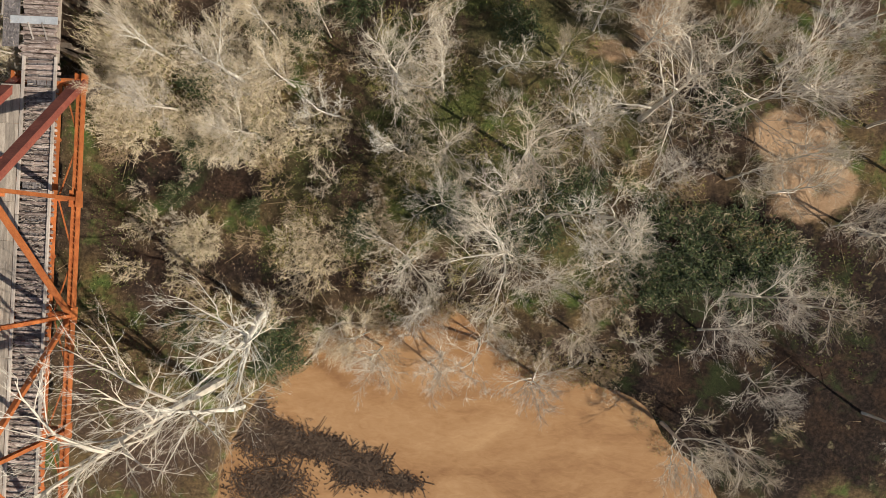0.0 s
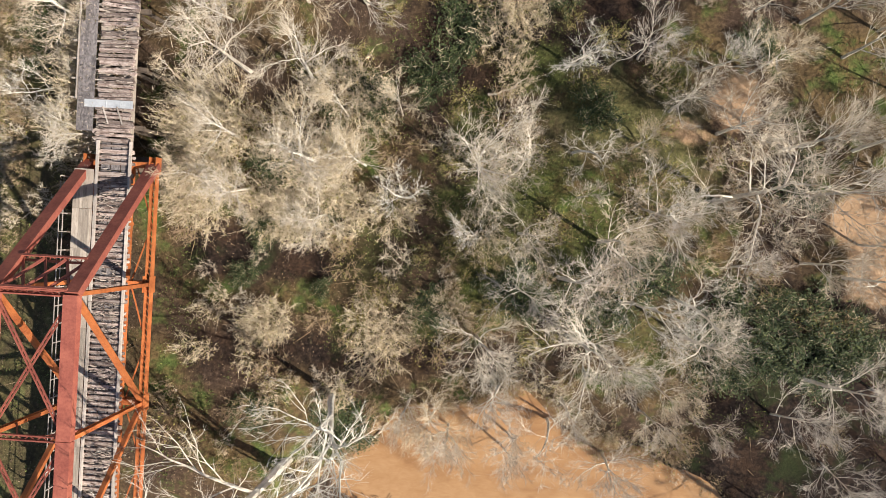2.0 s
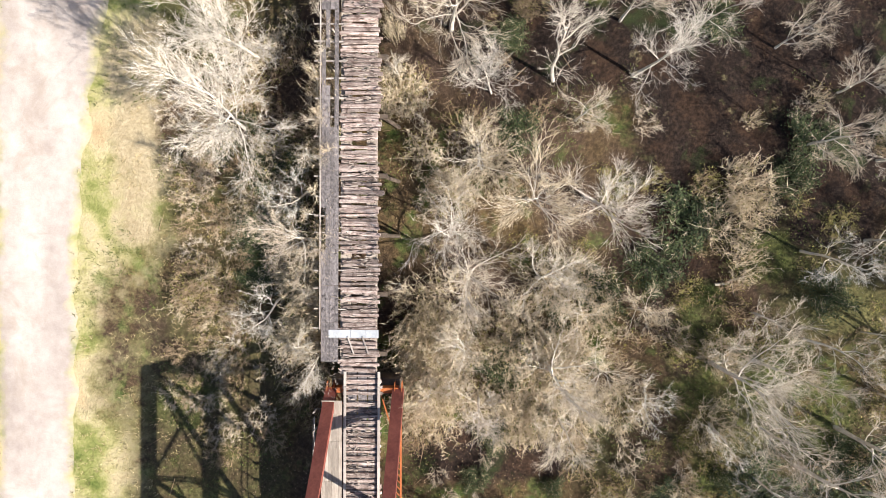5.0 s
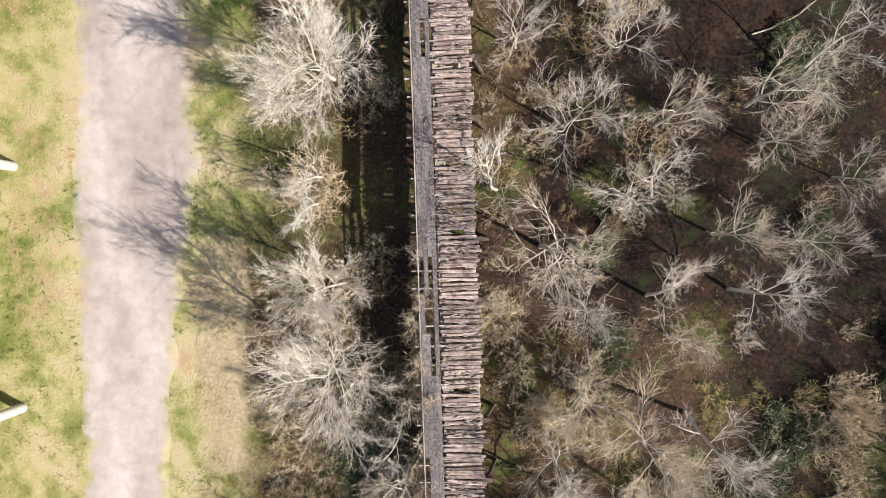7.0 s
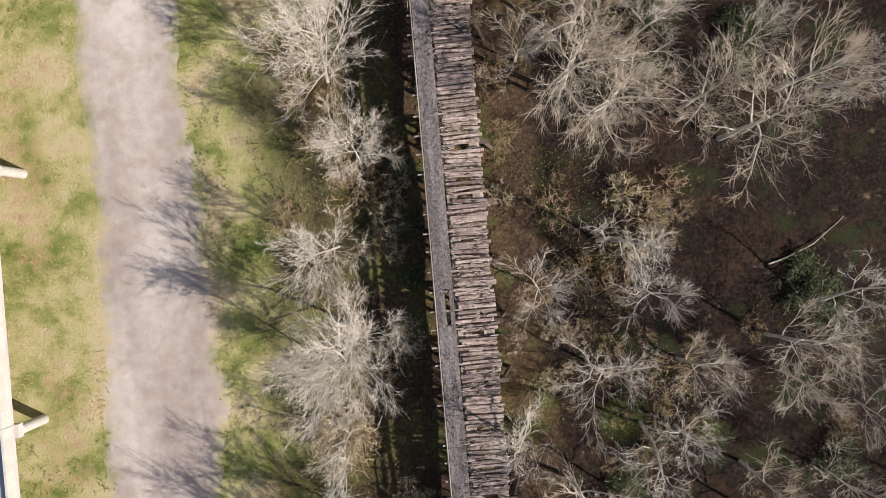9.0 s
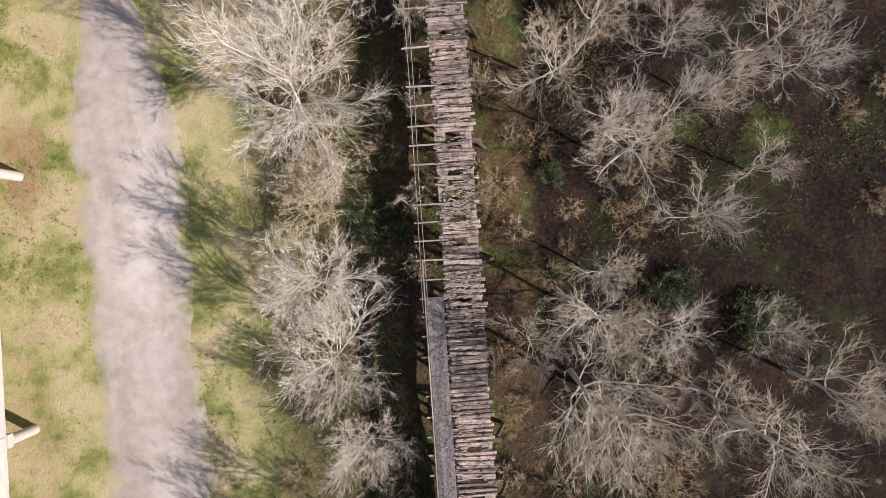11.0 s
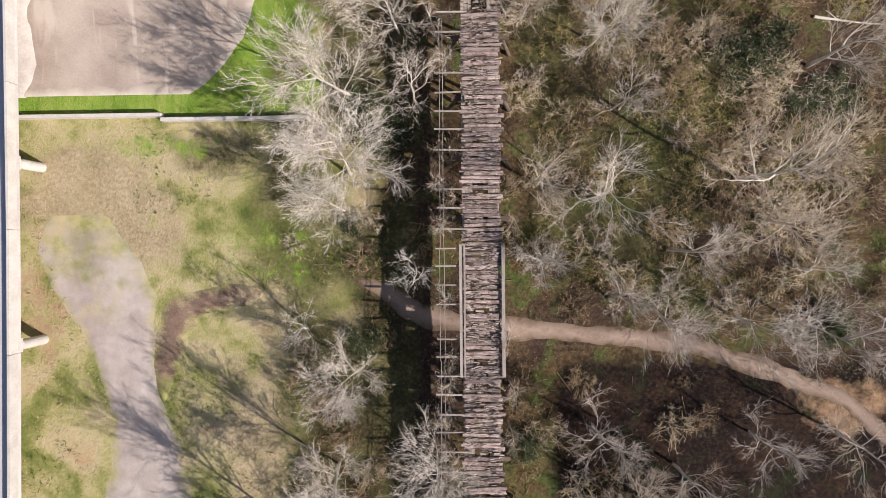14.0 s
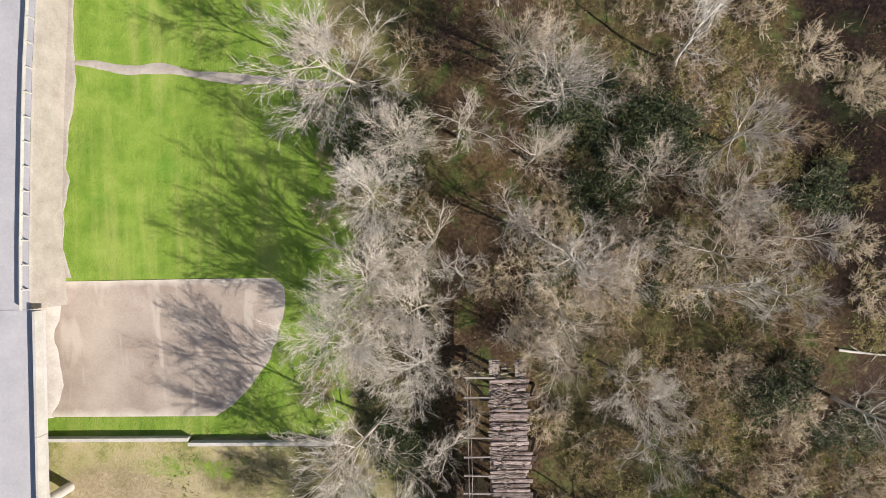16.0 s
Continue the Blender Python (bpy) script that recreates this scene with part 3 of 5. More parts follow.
def approach_road():
    """Road past the abutment, on its bank, with a guard rail."""
    b, k = Build(), Build()
    ys = [127.04, 132, 142, 146, 150, 175, 230]
    ex = [-37.0, -36.9, -36.5, -36.3, -36.0, -34.6, -31.5]
    road, foot = [], []
    for y, e in zip(ys, ex):
        road += [(e - 12, y, RAMP_Z + 0.02), (e, y, RAMP_Z + 0.02)]
        foot += [(e + 0.004, y, RAMP_Z), (e + 0.15, y, RAMP_Z - 0.12), (e + 0.7, y, float(land(e + 0.7, y)) - 0.15)]
    n = len(ys) - 1
    b.add(road, [(2 * i, 2 * i + 1, 2 * i + 3, 2 * i + 2) for i in range(n)])
    k.add(foot, [(3 * i + j, 3 * i + j + 1, 3 * i + j + 4, 3 * i + j + 3) for i in range(n) for j in range(2)])
    r = tagged(new("approach_road", b.mesh("approach_road", M_ROADTOP)), "pale grey concrete road above the mown lawn", "road", kind="structure")
    tagged(new("road_bank", k.mesh("road_bank", M_CURB)), "pale sandy bank below the road", "bank", kind="structure")
    g = thing("guard_rail", (-37.0, 128.4, RAMP_Z), "galvanised roadside guard rail on short posts", "guard rail")
    inv = Vector((37.0, -128.4, -RAMP_Z))
    for i in range(len(ys) - 2):
        o = part("rail", Build().bar((ex[i] - 0.15, ys[i], RAMP_Z + 0.7), (ex[i + 1] - 0.15, ys[i + 1], RAMP_Z + 0.7), 0.07, 0.3), M_WALL, g)
        o.location = inv
    for y in np.arange(128.6, 165, 1.9):
        e = float(np.interp(y, ys, ex))
        o = part("post", Build().box(e - 0.1, e + 0.02, y - 0.05, y + 0.05, RAMP_Z + 0.02, RAMP_Z + 0.75), M_WALL, g)
        o.location = inv


approach_road()


def retaining_wall():
    w = thing("retaining_wall", (-33, 115.5, 0), "low pale concrete wall along the court's edge", "wall")
    for x0, x1, y in ((-39.6, -26.4, 115.6), (-26.4, -14.0, 115.2)):
        for k in np.arange(x0, x1 - 0.5, 3.3):
            z = float(land(k, y))
            o = part("panel", Build().box(k + 0.01, min(k + 3.29, x1), y - 0.14, y + 0.14, z - 0.3, z + 0.75), M_WALL, w)
            o.location = (33, -115.5, 0)


retaining_wall()


# ---------- steel truss ----------
TX = (-2.2, 2.95)
TOP, LOW = 14.6, 4.9
NODES = [-4.3 - 9.25 * i for i in range(7)]
RAIL_Z = 6.0


def lattice(b, a, c, w, h, up, pitch=0.55):
    """A laced member: two flanges with crossed lacing bars between."""
    a, c = Vector(a), Vector(c)
    d = (c - a).normalized()
    s = d.cross(Vector(up)).normalized()
    for k in (-1, 1):
        b.bar(a + s * k * w / 2, c + s * k * w / 2, 0.09, h, up)
    lace = Build()
    n = max(2, int((c - a).length / pitch))
    for i in range(n):
        p, q = a.lerp(c, i / n), a.lerp(c, (i + 1) / n)
        k = 1 if i % 2 else -1
        lace.bar(p + s * k * w / 2, q - s * k * w / 2, 0.06, 0.02, up)
    return b, lace


def truss_bridge():
    t = thing("truss_bridge", (0.5, -32, 4), "red-orange riveted steel through truss railway bridge", "bridge")
    inv = Vector((-0.5, 32, -4))

    def P(name, b, mat, label=""):
        lace = None
        if isinstance(b, tuple):
            b, lace = b
        o = part(name, b, mat, t, label)
        o.location = inv
        if lace:
            part("lacing", lace, mat, o)
        return o

    n = len(NODES) - 1
    for x in TX:
        sgn = 1 if x > 0 else -1
        for i in range(1, n - 1):
            P("top_chord", Build().box(x - 0.46, x + 0.46, NODES[i + 1] + 0.02, NODES[i] - 0.02, TOP - 0.3, TOP + 0.2), M_STEEL)
        for i in range(n):
            b = Build()
            for k in (-1, 1):
                b.box(x + k * 0.2 - 0.05, x + k * 0.2 + 0.05, NODES[i + 1] + 0.02, NODES[i] - 0.02, LOW - 0.22, LOW + 0.22)
            for m in range(18):
                ya = NODES[i] - 0.2 - m * 0.5
                b.bar((x - 0.2, ya, LOW + 0.2), (x + 0.2, ya - 0.45, LOW + 0.2), 0.07, 0.02)
            P("bottom_chord", b, M_ORANGE)
        for a, c in ((0, 1), (n, n - 1)):
            P("end_post", Build().bar((x, NODES[a], LOW + 0.1), (x, NODES[c], TOP - 0.05), 0.86, 0.5, (0, 0, 1)), M_STEEL)
        for i in range(1, n):
            b = lattice(Build(), (x, NODES[i], LOW), (x, NODES[i], TOP - 0.3), 0.3, 0.28, (0, 1, 0))
            P("vertical", b, M_ORANGE)
        for i in range(1, n - 1):
            lo, hi = ((i + 1, i) if i % 2 else (i, i + 1))
            P("diagonal", Build().bar((x, NODES[hi], TOP - 0.2), (x, NODES[lo], LOW + 0.1), 0.36, 0.3, (0, 0, 1)), M_ORANGE)
        for i in range(n + 1):
            g = Build()
            for k in (-1, 1):
                g.box(x + k * 0.27 - 0.015, x + k * 0.27 + 0.015, NODES[i] - 0.65, NODES[i] + 0.65, LOW - 0.4, LOW + 0.5)
            P("gusset_plate", g, M_ORANGE)
    for i in range(n + 1):
        P("floor_beam", Build().box(TX[0], TX[1], NODES[i] - 0.2, NODES[i] + 0.2, LOW - 0.55, LOW + 0.35), M_ORANGE)
    for x in (-0.7, 1.35):
        for i in range(n):
            P("stringer", Build().box(x - 0.12, x + 0.12, NODES[i + 1] + 0.02, NODES[i] - 0.02, LOW + 0.1, RAIL_Z - 0.35), M_ORANGE)
    for i in range(n):
        ym = (NODES[i] + NODES[i + 1]) / 2
        for ya, yb in ((NODES[i], ym), (NODES[i + 1], ym)):
            P("lateral_brace", Build().bar((1.5, ya, LOW + 0.02), (TX[1], yb, LOW + 0.02), 0.1, 0.06), M_ORANGE)
            P("lateral_brace", Build().bar((TX[0], ya, LOW + 0.02), (1.5, yb, LOW + 0.02), 0.1, 0.06), M_ORANGE)
    # portal frames in the plane of the end posts
    for a, c in ((0, 1), (n, n - 1)):
        up = Vector((0, NODES[c] - NODES[a], TOP - LOW))
        base = Vector((0, NODES[a], LOW))
        hi, lo = base + up * 0.985, base + up * 0.78
        for p, nm in ((hi, "portal_strut"), (lo, "portal_strut")):
            P(nm, lattice(Build(), (TX[0] + 0.3, p.y, p.z), (TX[1] - 0.3, p.y, p.z), 0.5, 0.16, up.normalized(), 0.35), M_STEEL)
        xs = np.linspace(TX[0] + 0.35, TX[1] - 0.35, 4)
        for k in range(3):
            P("portal_brace", Build().bar((xs[k], hi.y, hi.z), (xs[k + 1], lo.y, lo.z), 0.2, 0.07), M_STEEL)
            P("portal_brace", Build().bar((xs[k], lo.y, lo.z - 0.08), (xs[k + 1], hi.y, hi.z - 0.08), 0.2, 0.07), M_STEEL)
    for i in range(1, n):
        P("top_strut", lattice(Build(), (TX[0] + 0.3, NODES[i], TOP - 0.15), (TX[1] - 0.3, NODES[i], TOP - 0.15), 0.3, 0.2, (0, 0, 1), 0.4), M_STEEL)
        if 1 < i < n - 1:
            for s in (0, 1):
                xa, xb = (TX[0] + 0.2, TX[0] + 1.9) if s == 0 else (TX[1] - 0.2, TX[1] - 1.9)
                P("sway_brace", Build().bar((xa, NODES[i], TOP - 2.6), (xb, NODES[i], TOP - 0.3), 0.14, 0.1), M_STEEL)
        if i < n - 1:
            for s in (0, 1):
                P("top_lateral", lattice(Build(), (TX[s], NODES[i], TOP - 0.12 - 0.1 * s), (TX[1 - s], NODES[i + 1], TOP - 0.12 - 0.1 * s), 0.2, 0.08, (0, 0, 1), 0.5), M_STEEL)
    for y in (NODES[0] + 0.6,):
        P("pier", Build().box(TX[0] - 0.1, TX[1] + 0.1, y - 1.1, y + 0.1, -2.5, LOW - 0.62), M_TIMBER, "dark timber crib pier")
    y = NODES[-1] - 0.3
    P("pier", Build().box(TX[0] - 1, TX[1] + 1, y - 1.3, y + 1.3, -6, LOW - 0.62), M_CONCRETE, "stained concrete pier")
    return t


truss_bridge()


# ---------- timber deck ----------
def tie_meshes():
    """A few worn ties, about 2.8 m long, with split and rounded ends."""
    out = []
    rng = random.Random(5)
    for k in range(7):
        L, w, h = 1.42 + rng.uniform(-0.07, 0.07), 0.112 + rng.uniform(-0.02, 0.022), 0.11
        b = Build()
        xs = [-L, -L + 0.05, -0.3, 0.35, L - 0.05, L]
        ring = []
        for i, x in enumerate(xs):
            e = 0.78 if i in (0, 5) else 1.0
            j = lambda: rng.uniform(-0.012, 0.012)
            ring.append([(x + j() * 2, -w * e + j(), -h), (x + j() * 2, w * e + j(), -h), (x + j(), w * e + j(), h * e * 0.8), (x + j(), w * 0.7 * e, h * e), (x + j(), -w * 0.7 * e, h * e), (x + j(), -w * e + j(), h * e * 0.8)])
        v = [p for r in ring for p in r]
        f = [(i * 6 + a, (i + 1) * 6 + a, (i + 1) * 6 + (a + 1) % 6, i * 6 + (a + 1) % 6) for i in range(5) for a in range(6)]
        f += [(5, 4, 3, 2, 1, 0), tuple(30 + a for a in range(6))]
        out.append(mesh_of("tie", v, f, M_TIE))
    return out


TIES = tie_meshes()


def lay_ties(parent, y0, y1, x, pitch, seed, gaps=0.06, wild=1.0, long_every=0):
    rng = random.Random(seed)
    y, k = y0, 0
    base = parent.location
    while y < y1:
        k += 1
        if rng.random() > gaps:
            o = new("tie", TIES[rng.randrange(7)])
            o.parent = parent
            dx = rng.gauss(0, 0.05 * wild)
            o.matrix_basis = Matrix.Translation(Vector((x + dx, y + rng.uniform(-0.03, 0.03) * wild, RAIL_Z - 0.11 + rng.uniform(-0.035, 0.02) * wild)) - base) @ Euler((rng.gauss(0, 0.03) * wild, 0, rng.gauss(0, 0.014) * wild)).to_matrix().to_4x4() @ Matrix.Diagonal((rng.uniform(0.93, 1.03), rng.uniform(0.85, 1.4), 1, 1))
        y += pitch


def deck_on_truss():
    d = thing("track_deck", (0.0, -32, RAIL_Z), "grey weathered sleeper deck with a plank walkway inside the truss", "railway deck")
    lay_ties(d, NODES[-1], -3.0, 0.33, 0.44, 11, 0.02, 0.5)
    inv = -Vector(d.location)

    def P(name, b, mat, label=""):
        o = part(name, b, mat, d, label)
        o.location = inv
        return o

    for x in (-0.94, 1.6):
        for y in np.arange(NODES[-1], -3.2, 5.6):
            y1 = min(y + 5.57, -2.7)
            P("guard_timber", Build().box(x - 0.09, x + 0.09, y, y1, RAIL_Z + 0.03, RAIL_Z + 0.2), M_GUARD, "pale grey guard timber")
    for y in np.arange(NODES[-1], -3.2, 6.1):
        for x in (-0.45, 0.33, 1.11):
            P("ballast_board", Build().box(x - 0.34, x + 0.34, y + 0.02, min(y + 6.06, -2.8), RAIL_Z - 0.26, RAIL_Z - 0.14), M_PLANK, "dusty grey board under the sleepers")
    for y in np.arange(NODES[-1], -5.5, 3.05):
        for k in range(6):
            x = -2.72 + k * 0.26
            P("plank", Build().box(x + 0.006, x + 0.254, y + 0.01, y + 3.04, RAIL_Z + 0.03, RAIL_Z + 0.08), M_BED)
    for y in np.arange(NODES[-1] + 1, -5.5, 1.4):
        P("bracket", Build().box(-3.3, -1.0, y - 0.07, y + 0.07, RAIL_Z - 0.12, RAIL_Z + 0.026), M_TIMBER)
        P("post", Build().box(-3.16, -3.08, y - 0.04, y + 0.04, RAIL_Z + 0.026, RAIL_Z + 1.0), M_GUARD)
    for z in (0.55, 1.0):
        P("hand_rail", Build().bar((-3.12, NODES[-1], RAIL_Z + z), (-3.12, -6.0, RAIL_Z + z), 0.05, 0.05), M_GUARD)


deck_on_truss()


def trestle():
    d = thing("timber_trestle", (0, 60, 0), "long weathered timber railway trestle with ragged sleepers", "railway trestle")
    far = thing("sleeper_deck", (0, 90, 0), "broken grey sleeper deck with open gaps between sleepers", "railway deck")
    lay_ties(d, -2.6, 62.6, 0.1, 0.34, 12, 0.03, 2.2)
    lay_ties(far, 62.8, 92.0, 0.1, 0.36, 13, 0.13, 3.0)
    lay_ties(far, 92.0, 121.6, 0.1, 0.35, 14, 0.05, 2.2)
    inv = -Vector(d.location)

    def P(name, b, mat, label=""):
        o = part(name, b, mat, d, label)
        o.location = inv
        return o

    rng = random.Random(8)
    for x in (-1.24, -0.97, -0.70, 0.70, 0.97, 1.24):
        for y in np.arange(-3, 123, 6.0):
            P("stringer", Build().box(x - 0.125, x + 0.125, y + 0.02, min(y + 5.98, 123.2), RAIL_Z - 0.65, RAIL_Z - 0.2 - rng.uniform(0.03, 0.06)), M_BED)
    for y in np.arange(-1.5, 122, 4.5):
        if 95 < y < 103:
            continue
        z = RAIL_Z - 0.65
        P("bent_cap", Build().box(-2.1, 2.1, y - 0.17, y + 0.17, z - 0.354, z - 0.004), M_TIMBER)
        for x0, x1 in ((-1.7, -2.6), (-0.6, -0.8), (0.6, 0.8), (1.7, 2.6)):
            P("trestle_post", Build().tube((x1, y, float(land(x1, y)) - 0.4), (x0, y, z - 0.358), 0.17, 0.15, 8), M_TIMBER)
        P("sash_brace", Build().bar((-2.3, y + 0.2, 1.6), (1.8, y + 0.2, 4.8), 0.08, 0.22), M_TIMBER)
    # plank walkway on long brackets
    y = -2.0
    while y < 62.5:
        step = rng.uniform(2.6, 3.4)
        for k in range(4):
            if rng.random() < 0.06 or 12.5 < y < 22 and rng.random() < 0.5:
                continue
            x = -2.78 + k * 0.325
            P("plank", Build().box(x + 0.006, x + 0.32, y + 0.01, y + step - 0.01, RAIL_Z + 0.0 + rng.uniform(0, 0.02), RAIL_Z + 0.06), M_PLANK)
        y += step
    y = 0.5
    while y < 122:
        if rng.random() < (0.92 if y < 63 else 0.8):
            a = rng.uniform(-0.03, 0.03)
            x1 = -0.9
            x0 = -3.3 + rng.uniform(-0.12, 0.12)
            P("walkway_bracket", Build().bar((x0, y + a, RAIL_Z - 0.09), (x1, y - a, RAIL_Z - 0.09), 0.1, 0.16), M_GUARD, "long pale bracket timber")
        y += 1.42 + rng.uniform(-0.15, 0.15)
    for y in np.arange(0.4, 62, 6.0):
        P("edge_batten", Build().box(-2.9, -2.82, y, y + 5.97, RAIL_Z + 0.003, RAIL_Z + 0.12), M_GUARD)
    for x in (-3.0, -2.7):
        for y in np.arange(62.4, 121, 8.4):
            P("cable", Build().bar((x + rng.uniform(-0.06, 0.06), y, RAIL_Z + 0.02), (x + rng.uniform(-0.06, 0.06), y + 8.38, RAIL_Z + 0.02), 0.035, 0.035), M_GUARD, "slack pale hand line")
    for x, w in ((-1.5, 0.1), (-1.22, 0.07), (1.62, 0.12)):
        P("guard_timber", Build().box(x - w, x + w, 94.8, 104.6, RAIL_Z + 0.03, RAIL_Z + 0.22), M_GUARD, "pale guard timber")


trestle()


def end_barrier():
    b = thing("barrier_panel", (0.0, 0.1, RAIL_Z), "bare metal sheet fixed across the track deck", "barrier")
    o = part("sheet", Build().box(-2.2, 1.55, -0.28, 0.3, 0.03, 0.075), M_TIN, b)
    for x in (-0.75, 0.35):
        part("strut", Build().bar((x, -0.2, 0.11), (x + 0.45, -1.5, 0.05), 0.09, 0.07), M_GUARD, b, "pale sawn strut")
    for x in (-0.5, 0.6, 1.4):
        part("batten", Build().box(x - 0.03, x + 0.03, -0.27, 0.29, 0.079, 0.1), M_TIN, b)


end_barrier()


def deck_debris():
    """Splinters, broken board ends and dirt on the sleepers."""
    rng = np.random.RandomState(501)
    b = Build()
    n = 0
    while n < 7000:
        y = rng.uniform(-36, 123)
        x = rng.uniform(-2.75, 1.35) if y < 62 else rng.uniform(-1.35, 1.35)
        heap = float(value_noise(x * 1.5, y, 1.6, 505))
        if heap < rng.uniform(-0.9, 0.8) or y < -5 and x < -1.1:
            continue
        big = n % 5 == 0 and x > -1.2
        l, w = (rng.uniform(0.15, 0.5), rng.uniform(0.03, 0.065)) if big else (rng.uniform(0.03, 0.19) * (1.2 if x > -1.3 else 0.7), rng.uniform(0.01, 0.035) * (1 if x > -1.3 else 0.45))
        a = rng.uniform(0, 3.1) if x < -1.4 else rng.normal(0, 0.1 if heap < 0.3 else 0.35)
        z = RAIL_Z + (rng.uniform(-0.14, -0.03) if big else rng.uniform(-0.02, 0.03) + (0.07 if x < -1.5 else 0) + 0.05 * max(heap, 0))
        d = Vector((math.cos(a) * l, math.sin(a) * l, rng.normal(0, 0.02)))
        p = Vector((x, y, z))
        b.bar(p - d, p + d, w * 2, 0.035)
        n += 1
    m = b.mesh("deck_debris", M_SPLINTER)
    return tagged(new("deck_debris", m), "broken wood splinters strewn over the sleepers", "debris", kind="stuff")


deck_debris()


# ---------- trees ----------
def tubes(segs, rng):
    """Tapered three- to six-sided bars from rows (a, b, r0, r1, sides) of one side count; arrays in, verts and faces out."""
    V, F = [], []
    n0 = 0
    for n in sorted({s[4] for s in segs}):
        rows = [s for s in segs if s[4] == n]
        A = np.array([s[0] for s in rows])
        B = np.array([s[1] for s in rows])
        R0 = np.array([s[2] for s in rows])[:, None]
        R1 = np.array([s[3] for s in rows])[:, None]
        D = B - A
        D /= np.linalg.norm(D, axis=1, keepdims=True) + 1e-9
        ref = np.where(np.abs(D[:, 2:3]) < 0.9, np.array([[0, 0, 1.0]]), np.array([[1.0, 0, 0]]))
        S = np.cross(D, ref)
        S /= np.linalg.norm(S, axis=1, keepdims=True)
        U = np.cross(D, S)
        if n == 1:
            roll = rng.uniform(0, math.tau, (len(rows), 1))
            W = (S * np.cos(roll) + U * np.sin(roll)) * R0
            bow = (S * np.sin(roll) - U * np.cos(roll)) * R1
            P = np.stack([A - W, A + W, B + bow], 1)
            base = n0 + np.arange(len(rows))[:, None] * 3
            F += (base + np.array([[0, 1, 2]])).tolist()
            V.append(P.reshape(-1, 3))
            n0 += P.shape[0] * 3
            continue
        pointed = n == 3
        n = 3 if n == 33 else n
        rings = [A + (S * math.cos(k * math.tau / n) + U * math.sin(k * math.tau / n)) * R0 for k in range(n)]
        if pointed:
            rings.append(B)
        else:
            rings += [B + (S * math.cos(k * math.tau / n) + U * math.sin(k * math.tau / n)) * R1 for k in range(n)]
        P = np.stack(rings, 1)
        m = P.shape[1]
        base = n0 + np.arange(len(rows))[:, None] * m
        if pointed:
            for k in range(n):
                F += (base + np.array([[k, (k + 1) % n, n]])).tolist()
        else:
            for k in range(n):
                F += (base + np.array([[k, (k + 1) % n, n + (k + 1) % n, n + k]])).tolist()
        V.append(P.reshape(-1, 3))
        n0 += P.shape[0] * m
    return np.concatenate(V), F


